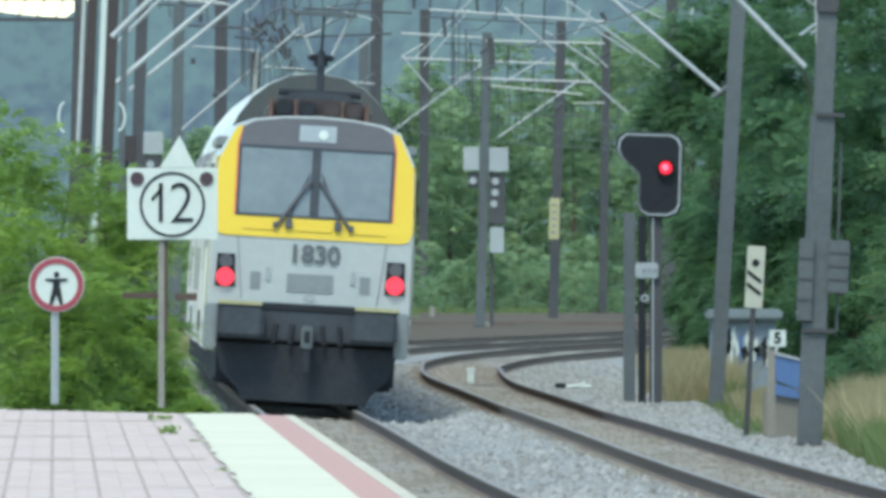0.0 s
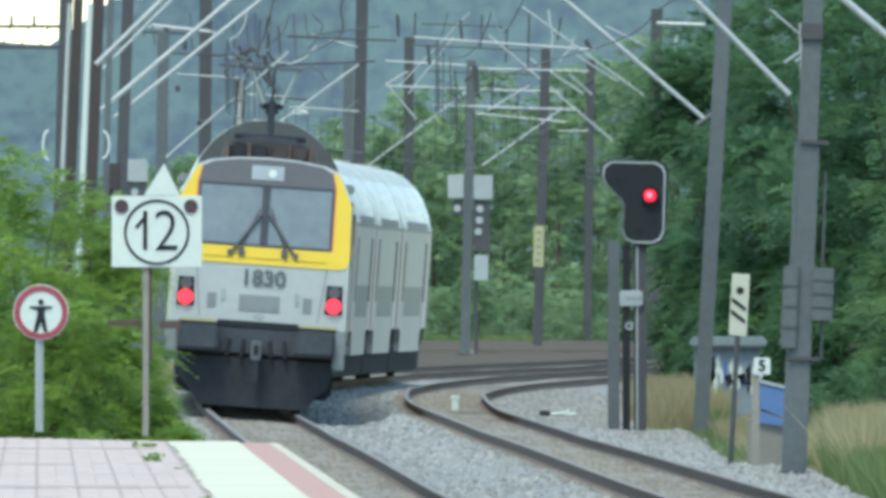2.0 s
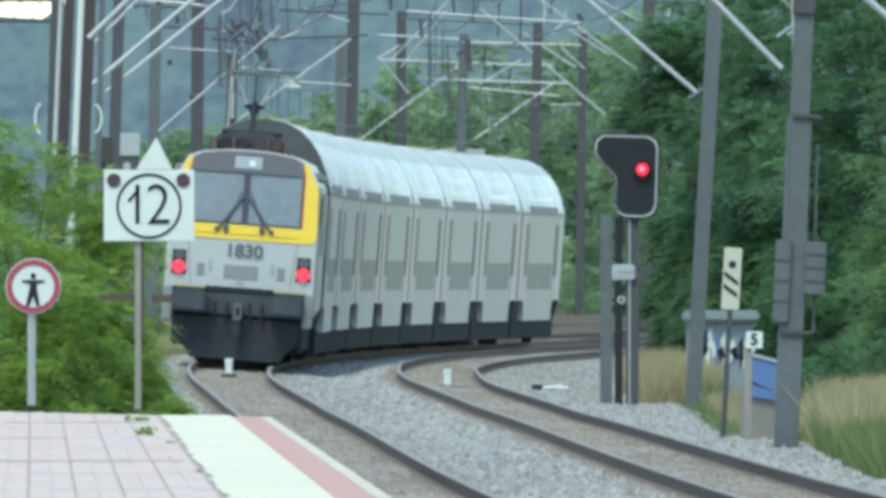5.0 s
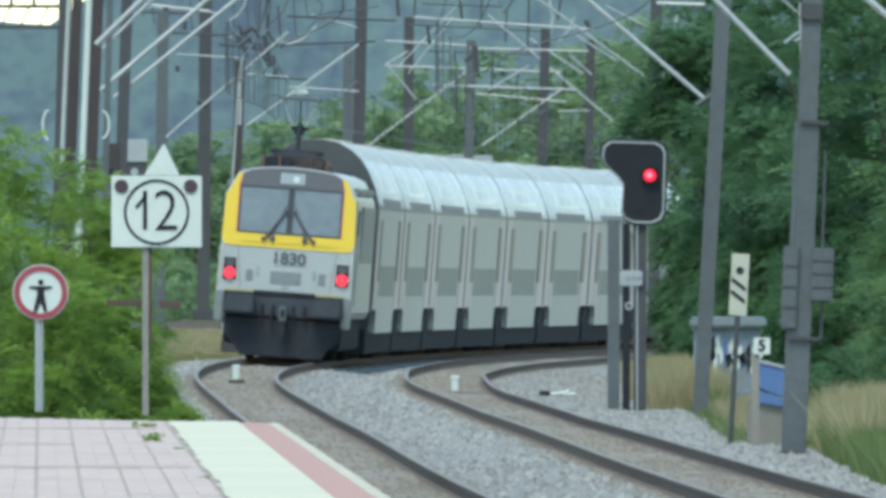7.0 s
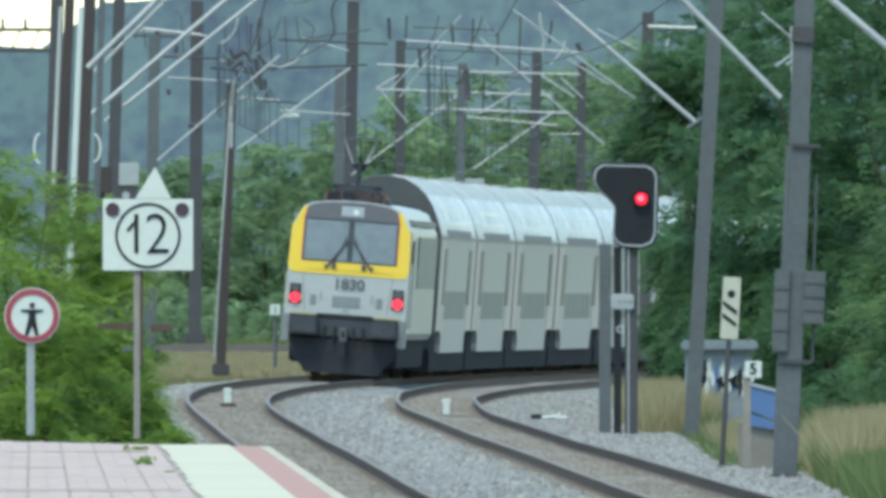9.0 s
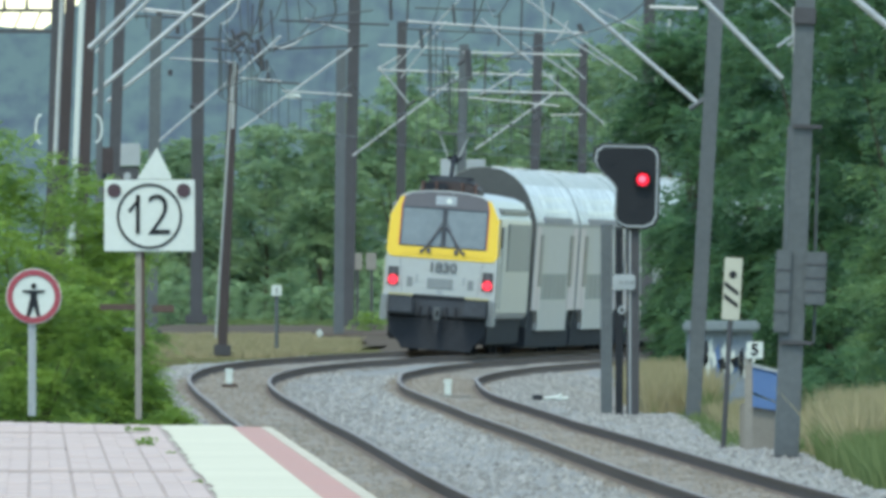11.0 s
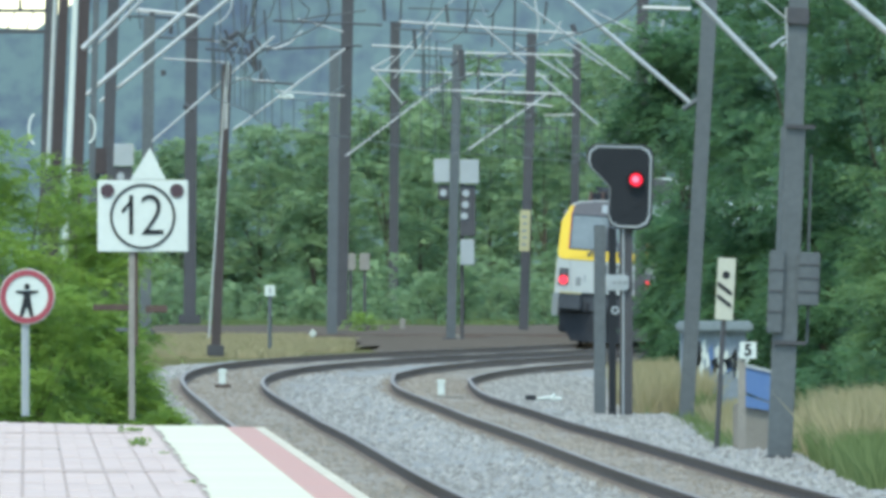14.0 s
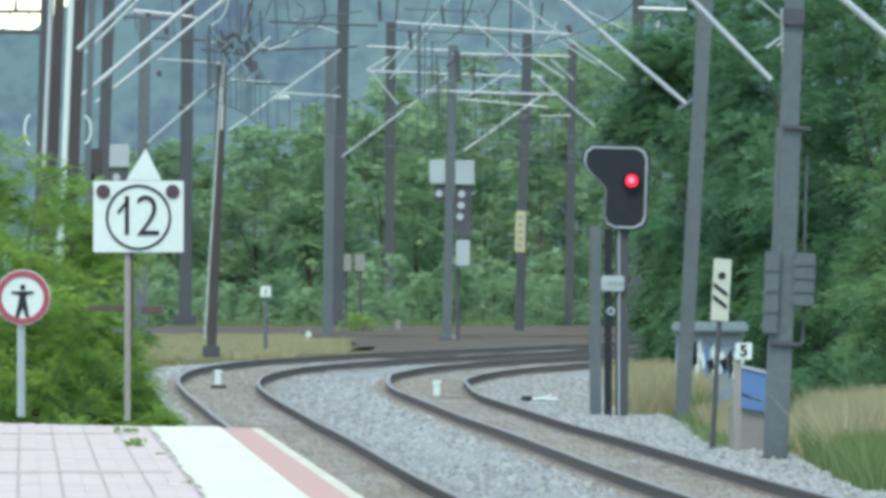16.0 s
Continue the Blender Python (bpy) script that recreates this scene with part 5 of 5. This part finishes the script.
# ---- plants ----
def leaf_cloud(rnd, centres, per, size, flat=0.6):
    """Small folded leaves strewn round the shells of many clumps."""
    C = np.array(centres, float)
    idx = rnd.randint(0, len(C), per)
    d = rnd.normal(size=(per, 3))
    d /= np.linalg.norm(d, axis=1)[:, None]
    pos = C[idx, :3] + d * (C[idx, 3] * (0.55 + 0.5 * rnd.rand(per) ** 0.6))[:, None] * np.array((1, 1, flat))
    a = rnd.normal(size=(per, 3)) + d * 0.3
    a /= np.linalg.norm(a, axis=1)[:, None]
    b = np.cross(a, rnd.normal(size=(per, 3)))
    b /= np.linalg.norm(b, axis=1)[:, None]
    n = np.cross(a, b)
    s = size * (0.6 + 0.8 * rnd.rand(per))[:, None]
    v = np.stack([pos - a * s, pos + b * s * 0.42 + n * s * 0.12, pos + a * s, pos - b * s * 0.42 + n * s * 0.12], 1).reshape(-1, 3)
    f = np.arange(per * 4).reshape(-1, 4)
    return v, np.concatenate([f[:, [0, 1, 2]], f[:, [0, 2, 3]]], 0)


def unit(v):
    return v / np.linalg.norm(v, axis=-1, keepdims=True)


def spray_cloud(rnd, centres, leaves, size, reach, flat=0.55, each=12):
    """Feathery sprays: arching, drooping twigs with leaflets in pairs, growing outwards from many clumps."""
    C = np.array(centres, float)
    n = leaves // each
    idx = rnd.randint(0, len(C), n)
    d = rnd.normal(size=(n, 3))
    d[:, 2] = np.abs(d[:, 2]) * np.where(rnd.rand(n) < 0.8, 1, -0.6)
    d = unit(d)
    pos = C[idx, :3] + d * (C[idx, 3] * (0.35 + 0.6 * rnd.rand(n) ** 0.5))[:, None] * np.array((1, 1, flat))
    u = unit(d * np.array((1, 1, 0.45)) + rnd.normal(size=(n, 3)) * 0.22 + np.array((0, 0, 0.12)))
    w = unit(np.cross(u, np.array((0, 0, 1.0)) + rnd.normal(size=(n, 3)) * 0.22))
    m = np.cross(w, u)
    L = reach * (0.55 + 0.75 * rnd.rand(n))
    s = np.linspace(0.08, 1.0, each)[None, :]
    side = np.where(np.arange(each) % 2 == 0, 1.0, -1.0)[None, :, None]
    base = pos[:, None, :] + u[:, None, :] * (L[:, None] * s)[..., None]
    base[..., 2] -= 0.5 * L[:, None] * s ** 2
    out = unit(w[:, None, :] * side + u[:, None, :] * 0.55 - m[:, None, :] * 0.25 + rnd.normal(size=(n, each, 3)) * 0.12)
    wide = unit(np.cross(out, m[:, None, :] + rnd.normal(size=(n, each, 3)) * 0.12))
    ln = size * (1.15 - 0.55 * s[..., None]) * (0.75 + 0.5 * rnd.rand(n, each, 1))
    p0, p2 = base, base + out * ln * 2
    p1, p3 = base + out * ln * 0.9 + wide * ln * 0.40, base + out * ln * 0.9 - wide * ln * 0.40
    v = np.stack([p0, p1, p2, p3], 2).reshape(-1, 3)
    f = np.arange(n * each * 4).reshape(-1, 4)
    return v, np.concatenate([f[:, [0, 1, 2]], f[:, [0, 2, 3]]], 0)


def fast_mesh(name, v, tri, material, parent=None):
    me = bpy.data.meshes.new(name)
    me.vertices.add(len(v))
    me.vertices.foreach_set("co", np.ascontiguousarray(v, dtype=np.float32).ravel())
    me.loops.add(tri.size)
    me.loops.foreach_set("vertex_index", np.ascontiguousarray(tri, dtype=np.int32).ravel())
    me.polygons.add(len(tri))
    me.polygons.foreach_set("loop_start", np.arange(0, tri.size, 3, dtype=np.int32))
    me.update(calc_edges=True)
    me.validate()
    me.materials.append(M[material])
    ob = new(name, me)
    if parent is not None:
        ob.parent = parent
    return ob


def make_tree(x, y, z0, height, width, leaves, size, material, label, seed, group, trunk=0.16, low=0.15, spray=0.6, n=40, bulk=(0.11, 0.2)):
    rnd = np.random.RandomState(seed)
    r2 = random.Random(seed)
    t = thing("tree", label, "tree", pose(x, y, z0), group)
    bm = rodded((0, 0, 0), (0.1, 0, height * 0.55), trunk, trunk * 0.5, 10)
    part("trunk", bm, "bark", t)
    clumps = []
    for k in range(n):
        h = low + (1 - low) * (k + 0.5) / n
        reach = width * 0.5 * math.sin(math.pi * min(0.93, 0.18 + 0.78 * h)) ** 0.7
        ang = r2.uniform(0, 2 * math.pi)
        rr = reach * math.sqrt(r2.uniform(0.05, 1.0))
        clumps.append((rr * math.cos(ang), rr * math.sin(ang), height * h * r2.uniform(0.94, 1.03), r2.uniform(*bulk) * width))
    for k in range(0, n, 5):
        c = clumps[k]
        part("limb", rodded((0.03, 0, height * 0.2 + c[2] * 0.3), (c[0] * 0.9, c[1] * 0.9, c[2]), trunk * 0.35, trunk * 0.1, 6), "bark", t)
    v, tri = spray_cloud(rnd, clumps, leaves, size, spray)
    fast_mesh("crown", v, tri, material, t)
    return t


def make_woods():
    # wood behind the curve, with a rising skyline to the right
    rnd = random.Random(21)
    crest = ((-12.51, 6.64), (-11.01, 7.02), (-9.73, 7.28), (-8.23, 7.60), (-6.73, 8.03), (-5.23, 8.35), (-3.94, 8.89), (-2.66, 9.53), (-1.16, 9.85), (0.34, 9.89), (1.84, 10.28), (3.34, 10.71), (4.84, 11.14), (6.34, 11.56), (7.84, 11.99))  # across and up, at 1200 m
    k = 0
    base = -0.223
    for y, drop in ((1165, 1.6), (1200, 0.53), (1245, 0.0)):
        for across, up in crest:
            h = LENS_H + (up - LENS_H - drop * rnd.uniform(0.6, 2.2)) * y / 1200 - base
            x = (across + rnd.uniform(-0.54, 0.54)) * y / 1200
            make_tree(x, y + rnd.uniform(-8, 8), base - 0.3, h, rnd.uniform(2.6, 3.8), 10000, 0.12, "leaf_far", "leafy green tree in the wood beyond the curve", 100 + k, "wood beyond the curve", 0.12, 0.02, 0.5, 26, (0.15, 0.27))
            k += 1
    # tall dark trees beside the outer track
    # across, distance, height, width, share of the height below the crown
    spots = ((6.5, 690, 8.3, 3.4, 0.05), (7.2, 640, 9.5, 4.4, 0.05), (8.3, 600, 9.0, 4.2, 0.05), (6.9, 740, 10.5, 4.6, 0.3), (9.6, 650, 11.0, 4.8, 0.05), (8.0, 700, 11.0, 4.4, 0.05), (9.2, 570, 7.4, 3.4, 0.05), (10.6, 600, 10.0, 4.2, 0.05),
             (7.4, 625, 5.0, 2.8, 0.05), (5.3, 715, 8.2, 3.7, 0.66), (8.6, 540, 4.6, 2.8, 0.05), (8.3, 560, 4.2, 2.4, 0.05), (9.6, 530, 6.0, 3.2, 0.05), (6.3, 640, 4.0, 2.0, 0.05), (6.15, 655, 3.0, 1.7, 0.0), (4.95, 705, 4.0, 1.05, 0.0), (5.65, 690, 3.3, 1.5, 0.0), (5.35, 662, 1.9, 1.1, 0.0), (5.9, 725, 4.6, 1.9, 0.0), (11.5, 680, 12.0, 4.8, 0.05))
    for k, (x, y, h, w, low) in enumerate(spots):
        make_tree(x, y, -0.8, h, w, 27000, 0.085, "leaf_mid" if y < 600 else "leaf_dark", "%s green leafy tree beside the track" % ("lighter" if y < 600 else "tall dark"), 300 + k, "trackside trees", 0.16, low, 0.6, 32, (0.12, 0.23))
    # bright bushes at the platform's end
    for k, (x, y, h, w) in enumerate(((-4.6, 335, 3.6, 2.1), (-4.0, 340, 3.25, 1.5), (-5.4, 345, 3.8, 2.4), (-3.65, 333, 2.0, 1.15), (-3.35, 338, 1.25, 0.75), (-4.3, 328, 2.2, 1.6), (-3.95, 350, 2.65, 1.2), (-3.05, 335, 0.8, 0.5), (-5.0, 340, 3.0, 2.2))):
        b = make_tree(x, y, -0.45, h + 0.2, w, 22000, 0.040, "leaf_bush", "bright green feathery bush at the platform's end", 500 + k, "platform bushes", 0.05, 0.0, 0.32, 34, (0.13, 0.23))
        b.name = "bush"
        b["category"] = "bush"
    for k, (x, y, h, w) in enumerate(((6.7, 528, 1.7, 1.7), (7.7, 512, 1.3, 1.5), (6.0, 548, 1.2, 1.2), (7.0, 470, 0.8, 1.0))):
        b = make_tree(x, y, -0.85, h, w, 6000, 0.04, "leaf_dark" if k < 3 else "leaf_bush", "low green shrub on the trackside slope", 560 + k, "trackside shrubs", 0.04, 0.0, 0.35, 50)
        b.name = "shrub"
        b["category"] = "shrub"
    # low growth along the foot of the wood
    foot = random.Random(77)
    for k in range(16):
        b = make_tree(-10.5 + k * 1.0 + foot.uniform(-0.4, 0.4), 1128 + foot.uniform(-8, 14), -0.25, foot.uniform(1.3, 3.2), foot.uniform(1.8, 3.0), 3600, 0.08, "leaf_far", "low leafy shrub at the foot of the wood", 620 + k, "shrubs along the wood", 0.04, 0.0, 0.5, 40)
        b.name = "shrub"
        b["category"] = "shrub"
    # shrub at the far curve
    b = make_tree(-2.674, 1040, -0.196, 0.9, 1.3, 2500, 0.05, "leaf_bush", "small yellowish shrub beside the far curve", 600, "", 0.03, 0.0, 0.3, 30)
    b.name = "shrub"
    b["category"] = "shrub"


make_woods()


def make_weed(x, y, size, seed):
    rnd = np.random.RandomState(seed)
    t = thing("weed", "small green weed growing from a platform joint", "weed", pose(x, y, PLAT_Z - 0.02), "platform weeds")
    v, tri = leaf_cloud(rnd, [(rnd.normal(0, size * 0.55), rnd.normal(0, size), size * 0.5 * rnd.rand(), size * 0.28) for k in range(7)], 150, 0.018, 1.0)
    v[:, 2] = np.maximum(v[:, 2], 0.01)
    fast_mesh("leaves", v, tri, "leaf_bush", t)
    part("stem", rodded((0, 0, 0), (0.01, 0, size * 0.4), 0.006, n=5), "bark", t)


for k, (x, y, size) in enumerate(((-2.8, 280, 0.09), (-2.483, 258, 0.13), (-2.205, 246, 0.04), (-1.738, 213, 0.04))):
    make_weed(x, y, size, 700 + k)


def make_grass(name, label, regions, material, seed):
    rnd = np.random.RandomState(seed)
    vs, ts, base = [], [], 0
    for x0, x1, y0, y1, n, h in regions:
        x = rnd.uniform(x0, x1, n * 2)
        y = rnd.uniform(y0, y1, n * 2)
        keep = np.array([noise.noise((a * 1.1, b * 0.12, seed)) > -0.08 for a, b in zip(x, y)])
        x, y = x[keep], y[keep]
        n = len(x)
        z = np.array([ground_z(a, b) - 0.2 for a, b in zip(x, y)])
        hh = h * rnd.uniform(0.5, 1.15, n)
        lean = rnd.normal(0, 0.22, (n, 2)) * hh[:, None]
        w = rnd.uniform(0.006, 0.016, n) * (3.0 if y0 > 800 else 1.0)
        v = np.stack([np.stack([x - w, y, z], 1), np.stack([x + w, y, z], 1), np.stack([x + lean[:, 0] * 0.4 + w * 0.8, y + lean[:, 1] * 0.4, z + hh * 0.6], 1),
                      np.stack([x + lean[:, 0], y + lean[:, 1], z + hh], 1), np.stack([x + lean[:, 0] * 0.4 - w * 0.8, y + lean[:, 1] * 0.4, z + hh * 0.6], 1)], 1).reshape(-1, 3)
        q = base + np.arange(n)[:, None] * 5
        ts.append(np.concatenate([q + np.array([[0, 1, 2]]), q + np.array([[0, 2, 4]]), q + np.array([[4, 2, 3]])], 0))
        vs.append(v)
        base += n * 5
    ob = fast_mesh(name, np.concatenate(vs), np.concatenate(ts), material)
    tagged(ob, label, "grass", kind="stuff")


make_grass("dry_grass", "tall dry straw-coloured grass beside the track", ((3.55, 4.9, 592, 665, 12000, 1.1), (4.6, 9.0, 500, 590, 14000, 0.6), (5.5, 9.0, 440, 490, 16000, 1.15), (-9.5, -4.4, 915, 1008, 26000, 0.42), (-4.5, -2.9, 940, 1000, 6000, 0.34), (-9.0, 4.0, 1020, 1095, 5000, 0.25)), "drygrass", 31)
make_grass("green_grass", "green grass along the trackside", ((3.7, 5.0, 590, 650, 5000, 0.75), (4.2, 7.5, 490, 600, 9000, 0.45), (5.35, 8.0, 400, 470, 16000, 0.8), (-9.0, 3.0, 1110, 1150, 5000, 0.5), (-4.8, -3.0, 318, 345, 1500, 0.5)), "greengrass", 32)


def motions():
    walk(locomotive, train_rows(0.0, LOCO))
    for k, c in enumerate(coaches):
        walk(c, train_rows(LOCO + COACH * k, COACH, 0.12))


motions()
